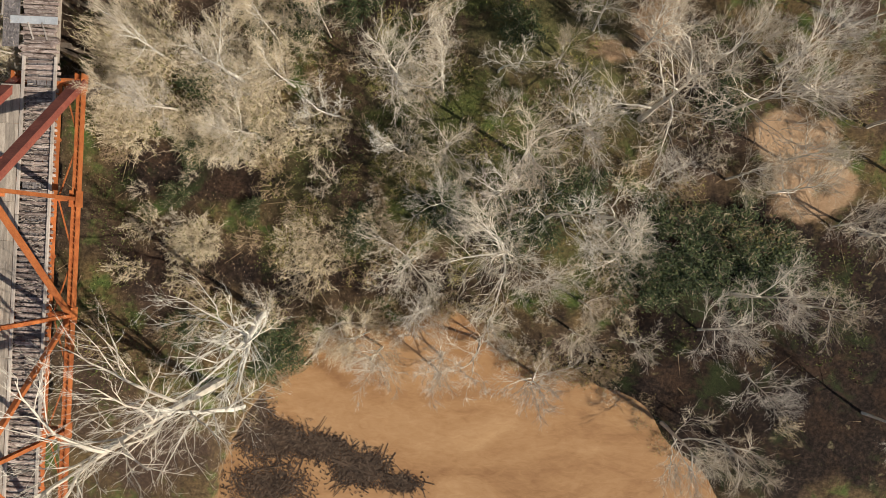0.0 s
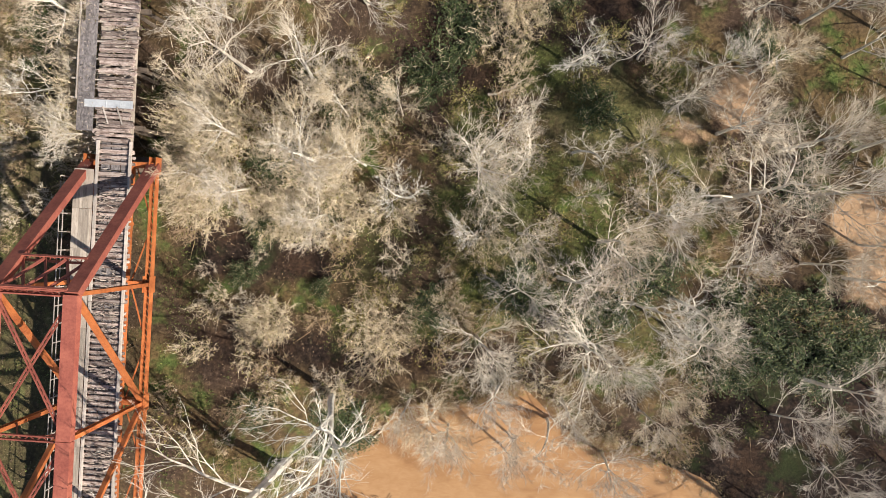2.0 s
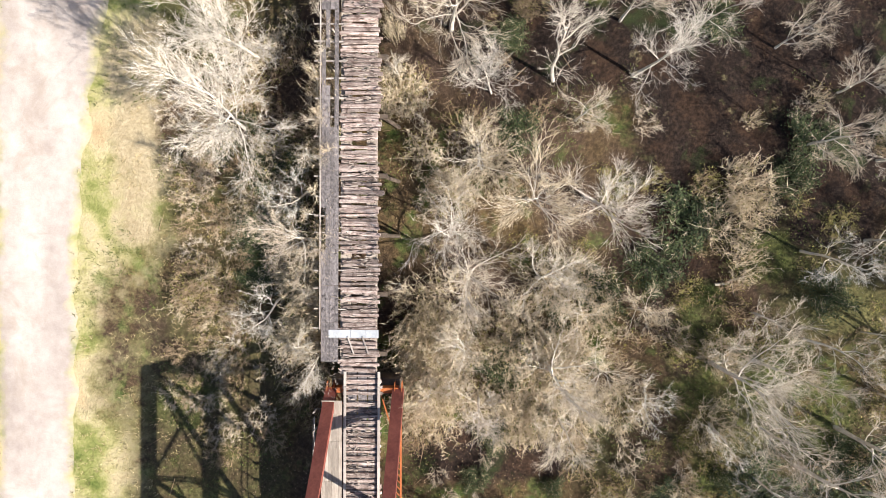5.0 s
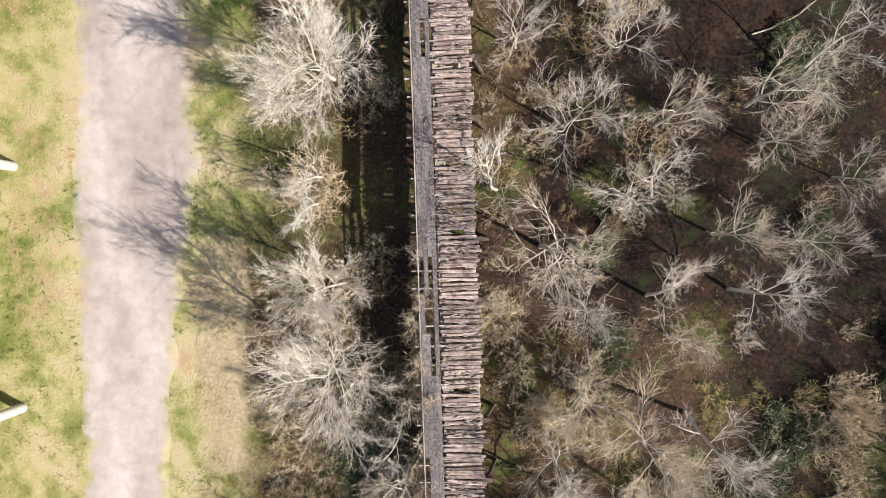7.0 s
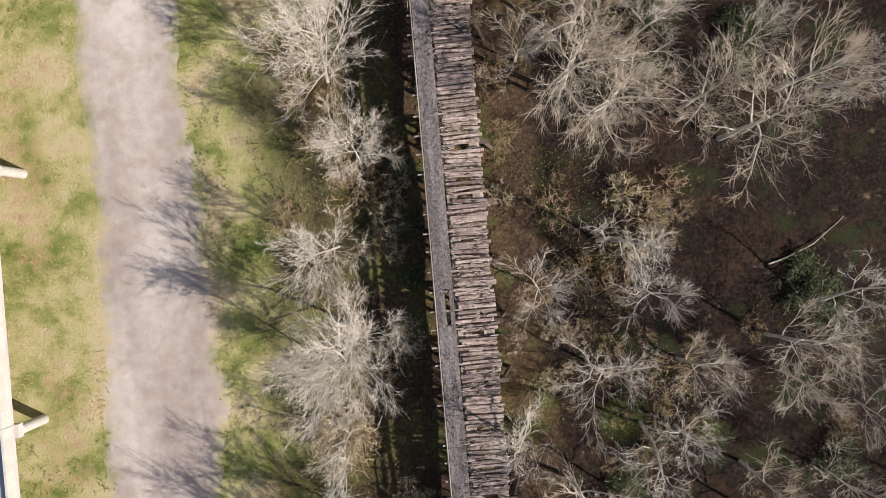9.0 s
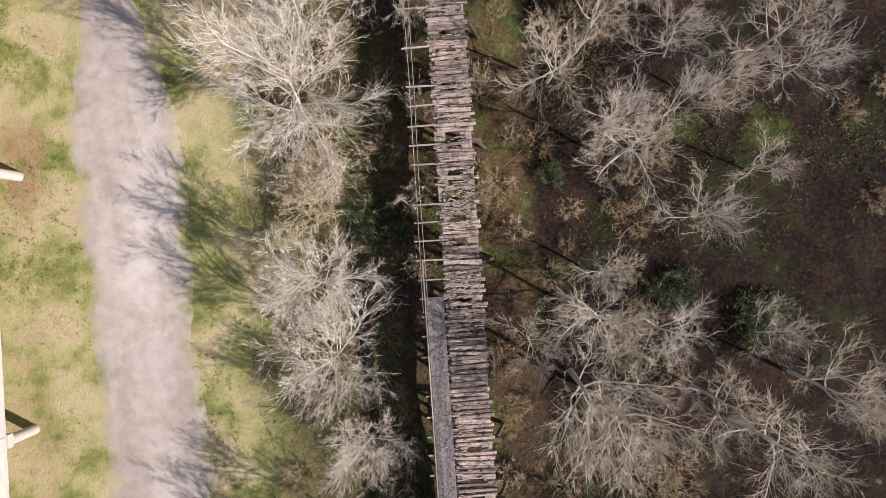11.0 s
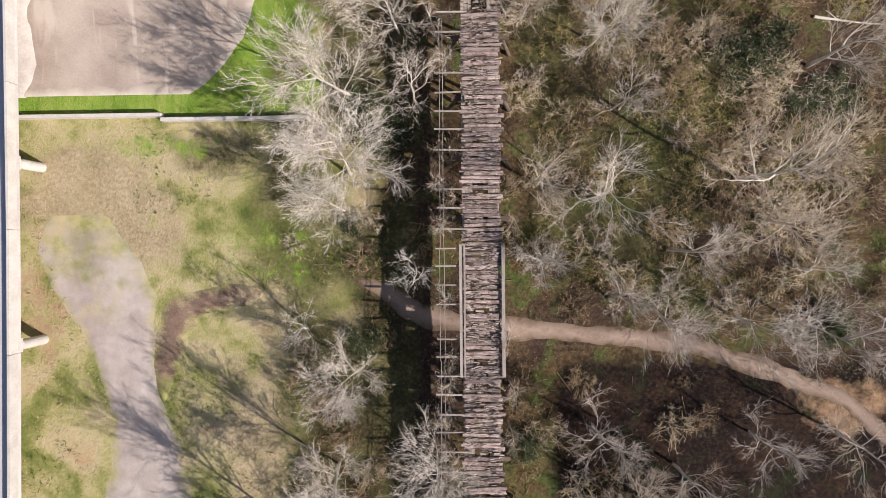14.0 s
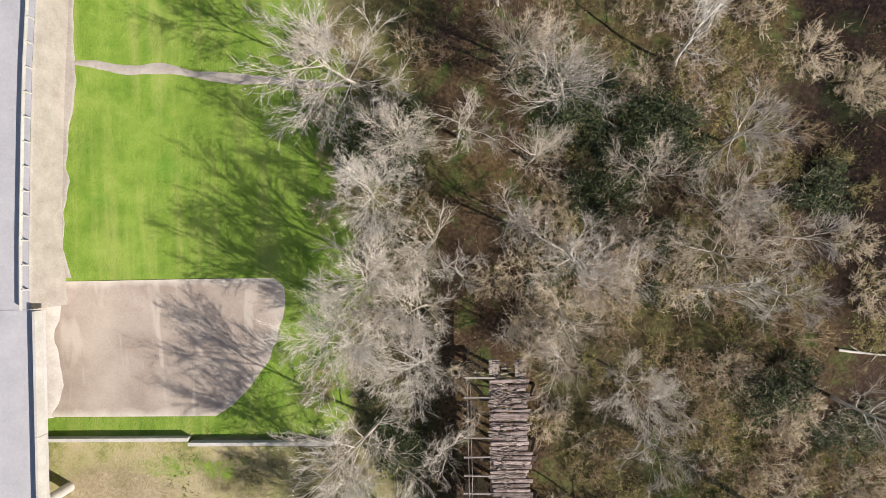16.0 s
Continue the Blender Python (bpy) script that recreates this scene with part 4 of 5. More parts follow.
def grow(seed, height, spread, fork=0.3, limbs=8, wig=0.12, lean=0.0, fine=9, thick=1.0, droop=0.0, arms=6, sprays=5, tilt=1.05, stout=1.0):
    """A bare tree: wood (trunk and limbs) and twigs as two lists of bars. Limbs rise from the trunk at up to tilt from upright and fork at narrow angles."""
    rng = np.random.RandomState(seed)
    wood, twigs = [], []
    count = (6, 7, 4, 2)

    def unit(v):
        return v / (np.linalg.norm(v) + 1e-9)

    def branch(p, d, length, r, level, lift):
        """A line with a slow bend of its own and small kinks at the joints."""
        n = count[level]
        pts = [p]
        q = d.copy()
        bend = rng.normal(0, wig * 0.5, 3)
        kink = np.zeros(3)
        for i in range(n):
            kink = rng.normal(0, wig * (0.35, 0.9, 1.1, 1.2)[level], 3) - 0.5 * kink
            q = unit(q + kink + bend * (0.3 if level == 0 else 0.6) + np.array([0, 0, lift / n]))
            pts.append(pts[-1] + q * length / n * rng.uniform(0.8, 1.2))
        rad = [r * (1 - (0.9, 0.85, 0.7, 0.6)[level] * i / n) for i in range(n + 1)]
        out = wood if level < 3 else twigs
        for i in range(n):
            out.append((pts[i], pts[i + 1], rad[i], rad[i + 1], (7, 5, 33, 33)[level] if level < 3 or i < n - 1 else 3))
        return pts, rad

    def side(d, angle):
        """A direction off d by that angle, mostly sideways and upwards rather than down."""
        ax = rng.normal(0, 1, 3)
        ax[2] = ax[2] * 0.6 + 0.25
        ax = unit(ax - d * ax.dot(d))
        return unit(d * math.cos(angle) + ax * math.sin(angle))

    def at(pts, f):
        n = len(pts) - 1
        i = min(int(f * n), n - 1)
        return pts[i] + (pts[i + 1] - pts[i]) * (f * n - i), unit(pts[i + 1] - pts[i]), i

    r0 = 0.0135 * height * thick
    d0 = unit(np.array([lean * rng.uniform(-1, 1), lean * rng.uniform(-1, 1), 1.0]))
    trunk, tr = branch(np.array([0, 0, -0.3]), d0, height * 0.72, r0, 0, 0.1)
    az = rng.uniform(0, math.tau)
    for k in range(limbs):
        g = (k + 0.3) / limbs
        p, _, i = at(trunk, fork + (1 - fork) * g)
        az += 2.4 + rng.uniform(-0.5, 0.5)
        a = (tilt * (1 - g) + 0.3 * g) * rng.uniform(0.8, 1.2)
        d = np.array([math.cos(az) * math.sin(a), math.sin(az) * math.sin(a), math.cos(a)])
        L = spread * (1.2 - 0.35 * g) * rng.uniform(0.72, 1.15)
        lp, lr = branch(p, d, L, r0 * 0.32 * rng.uniform(0.6, 1.15), 1, 0.12 - droop)
        for m in range(arms):
            g1 = 0.15 + 0.83 * (m + rng.rand() * 0.8) / arms
            p2, dd, i = at(lp, g1)
            L2 = L * (0.62 - 0.36 * g1) * rng.uniform(0.7, 1.25)
            bp, br = branch(p2, side(dd, rng.uniform(0.35, 0.8)), L2, max(lr[i] * 0.5, 0.014), 2, 0.1 - droop)
            for s in range(sprays):
                p3, dd3, i = at(bp, 0.15 + 0.83 * (s + rng.rand()) / sprays)
                L3 = 0.3 + L2 * 0.48 * rng.uniform(0.6, 1.25)
                tp, tw = branch(p3, side(dd3, rng.uniform(0.3, 0.75)), L3, max(br[i] * 0.55, 0.0095), 3, 0.1 - droop)
                for w in range(fine):
                    p4, dd4, i = at(tp, 0.1 + 0.9 * rng.rand())
                    d4 = side(dd4, rng.uniform(0.2, 0.8)) - np.array([0, 0, droop * 0.5])
                    twigs.append((p4, p4 + d4 * rng.uniform(0.25, 0.85), 0.0072 * stout, 0.003, 1))
    return wood, twigs


def tree_model(name, seed, height, spread, mat, label, **kw):
    """A tree of trunk and crown at the origin, to be copied."""
    wood, twigs = grow(seed, height, spread, **kw)
    t = thing(name, (0, 0, 0), label, "tree", "bare winter trees")
    rng = np.random.RandomState(seed)
    for nm, segs in (("trunk", wood), ("crown", twigs)):
        v, f = tubes(segs, rng)
        if nm == "crown":
            t["reach"] = float(np.percentile(np.hypot(v[:, 0], v[:, 1]), 96))
        o = new(nm, mesh_of(nm, v, f, M_LIMB if nm == "trunk" and mat is not M_PALE else mat))
        o.parent = t
    return t


MODELS = [
    tree_model("bare_tree", 21, 11, 3.0, M_BARK, "bare grey winter tree with a fine twiggy crown", fork=0.3, limbs=9),
    tree_model("bare_tree", 22, 10, 3.2, M_BARK, "bare grey winter tree with a wide twiggy crown", fork=0.25, limbs=8, wig=0.16),
    tree_model("bare_tree", 23, 12, 3.0, M_GREY, "tall bare winter tree with grey twigs", fork=0.4, lean=0.2, limbs=9, tilt=0.9),
    tree_model("bare_tree", 24, 9, 3.3, M_GREY, "low spreading bare winter tree", fork=0.2, limbs=8, wig=0.2, tilt=1.2),
    tree_model("bare_tree", 27, 9.5, 3.2, M_GREY, "bare winter tree with several stems of fine twigs", fork=0.12, limbs=11, arms=5, lean=0.25, thick=0.75, wig=0.1),
    tree_model("bare_tree", 26, 10, 3.0, M_TAN, "bare tan-twigged winter tree", fork=0.25, limbs=10, lean=0.25, thick=0.8, fine=11),
    tree_model("bare_tree", 25, 11, 3.2, M_PALE, "pale-barked bare winter tree with crooked limbs", fork=0.3, limbs=6, wig=0.27, fine=8, arms=5, thick=0.95),
    tree_model("bare_tree", 28, 12, 3.2, M_PALE, "tall pale bare tree with bent boughs", fork=0.35, wig=0.3, limbs=6, fine=8, arms=5, thick=0.95, lean=0.2),
]
BIG = [
    tree_model("broad_tree", 31, 13, 4.2, M_FAN, "broad bare winter tree with a dense pale fan of twigs", fork=0.25, limbs=14, arms=8, sprays=6, fine=11, wig=0.085, thick=0.7, lean=0.12, stout=1.15),
    tree_model("broad_tree", 32, 12.5, 4.4, M_FAN, "broad bare winter tree with many straight grey boughs", fork=0.2, limbs=15, arms=7, sprays=6, fine=11, wig=0.075, thick=0.7, lean=0.2, stout=1.15),
]
SOUTH = [(52.2, -30.5, 3.3), (40.8, -26.9, 3.3), (31.4, -26.9, 2.5), (26.5, -26.7, 2.5), (35.7, -24.1, 3.3), (25.7, -23.9, 2.9), (54.0, -21.8, 3.0), (31.3, -21.2, 2.9), (56.1, -18.6, 3.6), (60.0, -16.9, 3.6), (28.9, -16.9, 3.6), (36.6, -16.3, 4.3), (45.6, -15.5, 2.9), (40.3, -13.3, 3.6), (45.0, -12.5, 3.3), (31.8, -12.1, 3.3), (35.3, -11.3, 3.6), (59.1, -9.9, 2.5), (38.6, -8.1, 3.6), (22.9, -5.3, 2.5), (41.9, -5.1, 4.0), (48.1, -4.2, 4.7), (54.9, -3.4, 5.6), (14.8, -2.8, 3.3), (28.3, -2.8, 3.6), (31.3, -2.5, 2.5), (-3.6, -0.8, 2.8), (-7.5, 2.2, 2.6)]
RIVERSIDE = [(33.8, 2.6, 2.5), (-5.5, 4.0, 2.4), (14.0, 4.1, 3.3), (8.5, 4.5, 3.3), (20.3, 4.9, 3.3), (32.4, 6.0, 2.5), (-4.7, 6.7, 2.8), (40.9, 7.3, 3.3), (6.9, 8.7, 3.6), (34.7, 9.5, 4.0), (-4.7, 10.5, 2.5), (13.1, 10.7, 4.0), (18.1, 10.9, 4.0), (-8.6, 12.0, 5.3), (-12.0, 12.6, 3.1), (9.4, 13.0, 3.3), (41.7, 13.9, 3.6), (-10.3, 18.6, 6.1), (10.2, 19.4, 2.9), (15.3, 20.4, 3.3), (21.7, 20.8, 3.3), (31.3, 22.0, 4.0), (28.1, 22.3, 2.9), (6.8, 24.7, 4.3), (18.9, 27.8, 2.9), (15.8, 28.5, 3.3), (12.9, 29.1, 3.3), (3.4, 29.5, 3.3), (30.3, 29.6, 2.5), (-12.5, 29.8, 2.6)]
MIDDLE = [(24.5, 32.4, 2.5), (16.3, 34.1, 2.9), (8.9, 34.5, 4.0), (23.6, 35.5, 3.6), (27.6, 37.9, 3.3), (13.3, 40.3, 3.3), (-9.8, 40.5, 4.6), (5.3, 41.0, 3.3), (19.5, 43.8, 2.5), (10.4, 44.2, 3.3), (-15.3, 45.0, 2.2), (-10.5, 45.1, 3.7), (21.0, 51.7, 4.0), (-8.6, 52.0, 3.2), (11.0, 54.0, 4.0), (18.1, 54.5, 2.9), (29.0, 55.2, 2.9), (25.9, 55.3, 3.3), (8.3, 56.4, 4.3), (-11.4, 58.4, 5.5), (23.0, 58.6, 2.5), (5.1, 59.4, 2.9), (13.7, 60.2, 3.3), (9.4, 61.2, 3.6), (-8.3, 62.6, 2.5), (11.0, 64.0, 2.5), (19.1, 68.3, 3.3), (23.4, 71.8, 2.5), (-12.1, 71.9, 3.5), (12.7, 73.3, 3.3)]
PATHSIDE = [(-9.3, 75.4, 3.1), (17.3, 76.7, 2.9), (12.5, 76.8, 3.3), (20.2, 77.9, 2.5), (27.1, 79.2, 3.3), (-13.2, 79.6, 6.9), (7.9, 80.1, 3.6), (23.6, 80.6, 3.3), (17.5, 81.5, 3.3), (11.4, 83.9, 3.6), (15.7, 86.5, 2.5), (-11.8, 86.8, 4.3), (29.0, 89.0, 3.3), (21.9, 89.1, 2.9), (9.2, 89.7, 3.3), (-9.7, 94.8, 3.6), (29.1, 96.7, 3.6), (-15.0, 97.5, 1.9), (25.9, 98.1, 3.6), (20.6, 98.4, 3.6), (14.0, 99.3, 3.3), (10.6, 100.0, 2.5), (26.0, 102.4, 3.3), (4.8, 102.7, 2.5), (-5.8, 103.6, 2.4), (15.5, 104.0, 2.9), (8.1, 104.1, 2.9), (23.0, 106.2, 3.3), (9.3, 108.2, 4.3), (4.8, 109.5, 2.5)]
NORTH = [(20.9, 109.6, 4.0), (15.0, 110.3, 2.9), (-11.0, 110.5, 4.4), (24.8, 111.9, 3.3), (-4.4, 112.8, 2.1), (17.8, 114.8, 2.9), (11.6, 115.6, 2.9), (-5.5, 116.2, 3.1), (-10.4, 118.0, 6.8), (26.6, 118.7, 2.9), (-5.0, 122.1, 4.3), (3.6, 123.0, 2.5), (22.0, 123.8, 3.3), (-5.4, 125.8, 3.8), (3.7, 126.3, 3.3), (21.4, 127.4, 2.9), (15.5, 127.5, 2.9), (9.4, 129.3, 3.3), (16.2, 130.8, 3.3), (4.8, 131.6, 4.0), (21.8, 131.9, 3.3), (-7.8, 133.2, 6.1), (17.5, 133.9, 3.3), (24.8, 134.4, 2.5), (11.2, 137.0, 2.9), (-10.2, 137.3, 3.5), (-5.2, 138.0, 3.1), (18.3, 139.5, 3.3), (3.6, 140.2, 1.7), (-6.2, 142.5, 3.3)]
FAR = [(0.5, 134.0, 2.6), (1.0, 146.4, 2.6), (2.5, 138.4, 2.2), (0.0, 151.0, 2.8), (21.7, 143.1, 3.3), (5.3, 143.2, 4.0), (10.6, 143.3, 2.9), (3.6, 145.2, 3.3), (14.3, 145.7, 3.3), (-10.4, 146.2, 5.9), (22.9, 146.2, 3.3)]
GREY_TREES = [(-3.5, 86.9, 4.0), (9.5, 121.1, 3.0)]
THICKETS = [(19.9, -16.7, 3.4), (12.1, -16.5, 2.9), (14.1, -7.6, 3.4), (17.6, -7.2, 2.4), (0.5, 129.0, 2.6), (4.6, 130.8, 2.4), (8.4, 127.6, 2.6), (10.6, 131.2, 2.2), (2.6, 124.8, 1.9), (3.5, -5.3, 3.7), (5.0, -2.9, 2.3), (10.5, -2.9, 6.4), (15.9, 0.9, 5.5), (1.8, 19.2, 2.3), (-13.1, 29.9, 2.7), (-12.5, 71.9, 4.1)]
BANK = [(58.5, -25.6, 2.6), (56.8, -31.4, 2.6), (62.3, -19.2, 2.2), (48.8, -23.2, 2.0), (26.9, -25.3, 2.4), (31.9, -25.8, 2.4), (36.6, -21.9, 2.0), (23.4, -23.0, 2.0), (59.4, 0.7, 3.2), (53.5, 0.5, 2.8), (61.5, -1.6, 2.4), (57.0, 1.4, 2.0), (60.2, -7.1, 2.0), (67, -13, 3.0), (68, -28, 2.6), (67, -4, 3.0), (69, 1, 3.0), (64.5, -12.5, 2.6), (71, -9, 2.8)]
GROVES = [BANK, SOUTH, RIVERSIDE, MIDDLE, PATHSIDE, NORTH, FAR, GREY_TREES]


def plant(model, x, y, r, rng, h=None):
    s = r / model["reach"]
    o = copy_thing(model, Matrix.Translation((x, y, float(land(x, y)))) @ Euler((0, 0, rng.uniform(0, math.tau))).to_matrix().to_4x4() @ Matrix.Diagonal((s, s, h or (0.35 + 0.65 * s), 1)))
    return o


WEST_TREES = [(-10.4, 16.4, 5.0), (-9.2, 22.3, 3.7), (-4.9, 11.1, 2.6), (-4.5, 7.1, 2.8), (-11.4, 28.9, 2.4), (-3.9, -1.8, 2.4), (-7.5, 2.2, 2.6), (-9.6, 39.0, 4.8), (-13.1, 36.6, 3.4), (-10.9, 31.2, 2.6), (-8.3, 52.2, 3.1), (-10.7, 45.6, 3.7), (-10.5, 59.2, 5.3),
              (-10.7, 64.4, 4.2), (-12.2, 78.4, 6.3), (-11.9, 86.3, 4.4), (-9.6, 94.5, 3.0), (-14.4, 97.7, 2.4), (-11.0, 107.4, 3.2), (-5.4, 103.2, 2.1)]
COURT_TREES = [(-10.6, 110.4, 4.4), (-10.3, 117.0, 5.5), (-6.4, 122.0, 3.9), (-11.0, 125.6, 4.2),
              (-10.2, 130.0, 4.4), (-10.5, 135.6, 3.6), (-11.6, 145.0, 5.4), (-7.0, 139.6, 3.0), (-6.0, 131.6, 3.2), (-6.2, 126.6, 3.2), (-4.6, 115.6, 2.6), (-3.2, 129.0, 2.3), (-3.4, 140.4, 2.8)]
GROVES += [WEST_TREES, COURT_TREES]
rng_t = random.Random(77)
planted = []
for grove in GROVES:
    for x, y, r in grove:
        m = MODELS[rng_t.choices(range(8), (1, 2, 1, 1, 1, 6, 1, 1) if 0 < x < 22 and y < 16 else (5, 5, 4, 4, 3, 1, 2, 1.5) if x > 0 else (4, 4, 1, 0, 2, 3, 0, 0) if y > 108 else (3, 3, 4, 0, 4, 1, 0, 0))[0]]
        if r < 2.7 and x < -3:
            m = rng_t.choice(MODELS[6:])
        if r >= 3.0 and -16 < x < -6 or grove is GREY_TREES:
            m = rng_t.choice(BIG)
        if x < -3 and grove not in (GREY_TREES, WEST_TREES, COURT_TREES):
            continue
        if grove is GREY_TREES and x < -8 or x > 3 and y > 101 and rng_t.random() < (0.65 if x > 23 and y > 137 else 0.2):
            continue
        if grove is not BANK and (x > 17 and 26 < y < 46 and rng_t.random() < 0.5 or x > 21.5 and y > 133):
            continue
        if 48 < x < 62 and -18 < y < -11 or 19.5 < x < 40 and 2 < y < 17 or x > 23 and 56 < y < 69 or x > 17 and 19 < y < 33 and rng_t.random() < 0.45:
            continue
        plant(m, x, y, r * (1.1 if m in BIG else 1.14), rng_t)
        planted.append((x, y, r))
# the rest of the wood, where the crowns close up
tries = 0
while len(planted) < 206 and tries < 9000:
    tries += 1
    x, y = rng_t.uniform(5, 66), rng_t.uniform(-34, 26)
    if (x > 38 and y > 22) or (x > 44 and y < -14) or (18 < x < 35 and 2 < y < 22) or (x < 26 and y < -7.5) or (x > 46 and y < -11):
        continue
    if y < shore_y(x) + 2 or (x - 62.3) ** 2 + (y + 7.2) ** 2 < 40:
        continue
    r = rng_t.uniform(2.0, 3.4)
    if min((x - a) ** 2 + (y - b) ** 2 - (0.62 * (r + c)) ** 2 for a, b, c in planted) < 0:
        continue
    plant(MODELS[rng_t.choices(range(8), (1, 2, 1, 1, 1, 6, 1, 1) if 0 < x < 22 and y < 16 else (5, 5, 3, 3, 2, 3, 1, 1) if x > 0 else (3, 3, 4, 2, 4, 1, 0, 0))[0]], x, y, r, rng_t)
    planted.append((x, y, r))

SYC = tree_model("sycamore", 41, 27, 8.6, M_PALE, "tall white-barked bare sycamore on the river bank", fork=0.28, limbs=9, wig=0.15, fine=8, lean=0.12, thick=1.15, arms=8, sprays=5, tilt=0.75)
SYC.location = (13.2, -28.6, float(land(13.2, -28.6)))
for x, y, turn, s in ((16.8, -22.4, 2.2, 0.78), (14.6, -31.2, 4.4, 0.66)):
    copy_thing(SYC, Matrix.Translation((x, y, float(land(x, y)))) @ Euler((0, 0, turn)).to_matrix().to_4x4() @ Matrix.Diagonal((s, s, s, 1)))
for o in MODELS + BIG:
    for c in o.children:
        bpy.data.objects.remove(c)
    bpy.data.objects.remove(o)


# ---------- brush ----------
def brush_model(name, seed, r, h, mat, leaf_mat, leaves, stems, label, category, group, twig=0.014, size=(0.03, 0.075)):
    """A clump of upright stems with side twigs, and leaves on some of the tips."""
    rng = np.random.RandomState(seed)
    segs = []
    tips = []
    for k in range(stems):
        a, q = rng.uniform(0, math.tau), rng.rand() ** 0.5
        p = np.array([math.cos(a) * q * r * 0.75, math.sin(a) * q * r * 0.75, -0.1])
        top = h * (1 - 0.55 * q * q) * rng.uniform(0.55, 1.1)
        d = np.array([math.cos(a) * q * 0.5 + rng.normal(0, 0.3), math.sin(a) * q * 0.5 + rng.normal(0, 0.3), 1.0])
        e = p + d * top
        segs.append((p, e, 0.028, 0.008, 3))
        for j in range(13):
            f = rng.uniform(0.25, 1.0)
            s = p + (e - p) * f
            g = rng.normal(0, 1, 3) + np.array([0, 0, 0.35])
            g = g / np.linalg.norm(g) * rng.uniform(0.4, 1.1) * (0.35 + 0.2 * r)
            segs.append((s, s + g, twig, 0.003, 1))
            tips += [s + g, s + g * 0.6]
    t = thing(name, (0, 0, 0), label, category, group)
    v, f = tubes(segs, rng)
    o = new("brushwood", mesh_of("brushwood", v, f, mat))
    o.parent = t
    if leaves:
        c = np.array(tips)[rng.randint(0, len(tips), leaves)] + rng.normal(0, 0.16, (leaves, 3))
        pts, fl = leaf_quads(c, rng, size)
        o = new("foliage", mesh_of("foliage", pts, fl, leaf_mat))
        o.parent = t
    return t


def leaf_quads(c, rng, size, up=1.0):
    """Small folded leaves at the points c."""
    k = len(c)
    n = rng.normal(0, 1, (k, 3)) + np.array([0, 0, up])
    n /= np.linalg.norm(n, axis=1, keepdims=True)
    s = np.cross(n, rng.normal(0, 1, (k, 3)))
    s /= np.linalg.norm(s, axis=1, keepdims=True)
    u = np.cross(n, s)
    w = rng.uniform(*size, (k, 1))
    pts = np.stack([c - s * w * 1.4, c - u * w * 0.7 + n * w * 0.3, c + s * w * 1.4, c + u * w * 0.7 + n * w * 0.3], 1).reshape(-1, 3)
    i = np.arange(k)[:, None] * 4
    return pts, np.concatenate([i + np.array([[0, 1, 2]]), i + np.array([[0, 2, 3]])]).tolist()


TANS = [brush_model("thicket", 60 + k, 2.1, 2.8, M_TAN, M_LEAF, 230, 84, "tan tangled vine thicket with a few olive leaves", "thicket", "vine thickets", 0.019) for k in range(3)]
BUSHES = [brush_model("shrub", 70 + k, 1.4, 1.7, (M_TAN, M_RUST, M_RUST, M_BARK)[k], M_LEAF, (90, 160, 50, 0)[k], 34, "bare brown twiggy undergrowth shrub", "shrub", "woodland shrubs", 0.015) for k in range(4)]
GREENS = [brush_model("evergreen_shrub", 80 + k, 1.5, 1.8, M_TAN, M_GREEN, 2600, 26, "dark green leafy evergreen shrub", "shrub", "evergreen shrubs", 0.012, (0.035, 0.08)) for k in range(2)]
SCRUB = [brush_model("scrub", 86 + k, 1.5, 1.4, M_RUST, M_LEAF, 620, 22, "low olive leafy scrub", "shrub", "scrub", 0.012, (0.03, 0.07)) for k in range(2)]
SAPLINGS = [tree_model("sapling", 92 + k, 7.5, 1.5, (M_BARK, M_TAN)[k], "slender bare sapling grown up beside the trestle", fork=0.2, limbs=6, wig=0.24, lean=0.3, fine=10, arms=4, sprays=3) for k in range(2)]
rng_b = random.Random(99)


LOOSE = []


def put_loose(models, x, y, s, hs=None):
    """Undergrowth past what one could count: kept aside and joined later."""
    if abs(x + 11.6) < 1.6 and abs(y - 31.0) < 1.6:
        return
    LOOSE.append((rng_b.choice(models), x, y, s, hs or s, rng_b.uniform(0, math.tau)))


def join_loose(name, label):
    mats, V, F, I, n0 = [], [], [], [], 0
    cache = {}
    for model, x, y, s, h, turn in LOOSE:
        for c in model.children:
            if c.data.name not in cache:
                v = np.empty(len(c.data.vertices) * 3)
                c.data.vertices.foreach_get("co", v)
                cache[c.data.name] = v.reshape(-1, 3), np.array([tuple(p.vertices)[:3] for p in c.data.polygons])
            v, f = cache[c.data.name]
            m = c.data.materials[0]
            if m not in mats:
                mats.append(m)
            ca, sa = math.cos(turn) * s, math.sin(turn) * s
            V.append(np.stack([v[:, 0] * ca - v[:, 1] * sa + x, v[:, 0] * sa + v[:, 1] * ca + y, v[:, 2] * h + float(land(x, y))], -1))
            F.append(f + n0)
            I.append(np.full(len(f), mats.index(m)))
            n0 += len(v)
    me = bpy.data.meshes.new(name)
    V, F, I = np.concatenate(V), np.concatenate(F), np.concatenate(I)
    me.vertices.add(len(V))
    me.vertices.foreach_set("co", V.reshape(-1).astype(np.float32))
    me.loops.add(len(F) * 3)
    me.loops.foreach_set("vertex_index", F.reshape(-1).astype(np.int32))
    me.polygons.add(len(F))
    me.polygons.foreach_set("loop_start", np.arange(0, len(F) * 3, 3, dtype=np.int32))
    for m in mats:
        me.materials.append(m)
    me.polygons.foreach_set("material_index", I.astype(np.int32))
    me.update()
    me.validate()
    return tagged(new(name, me), label, "undergrowth", kind="stuff")


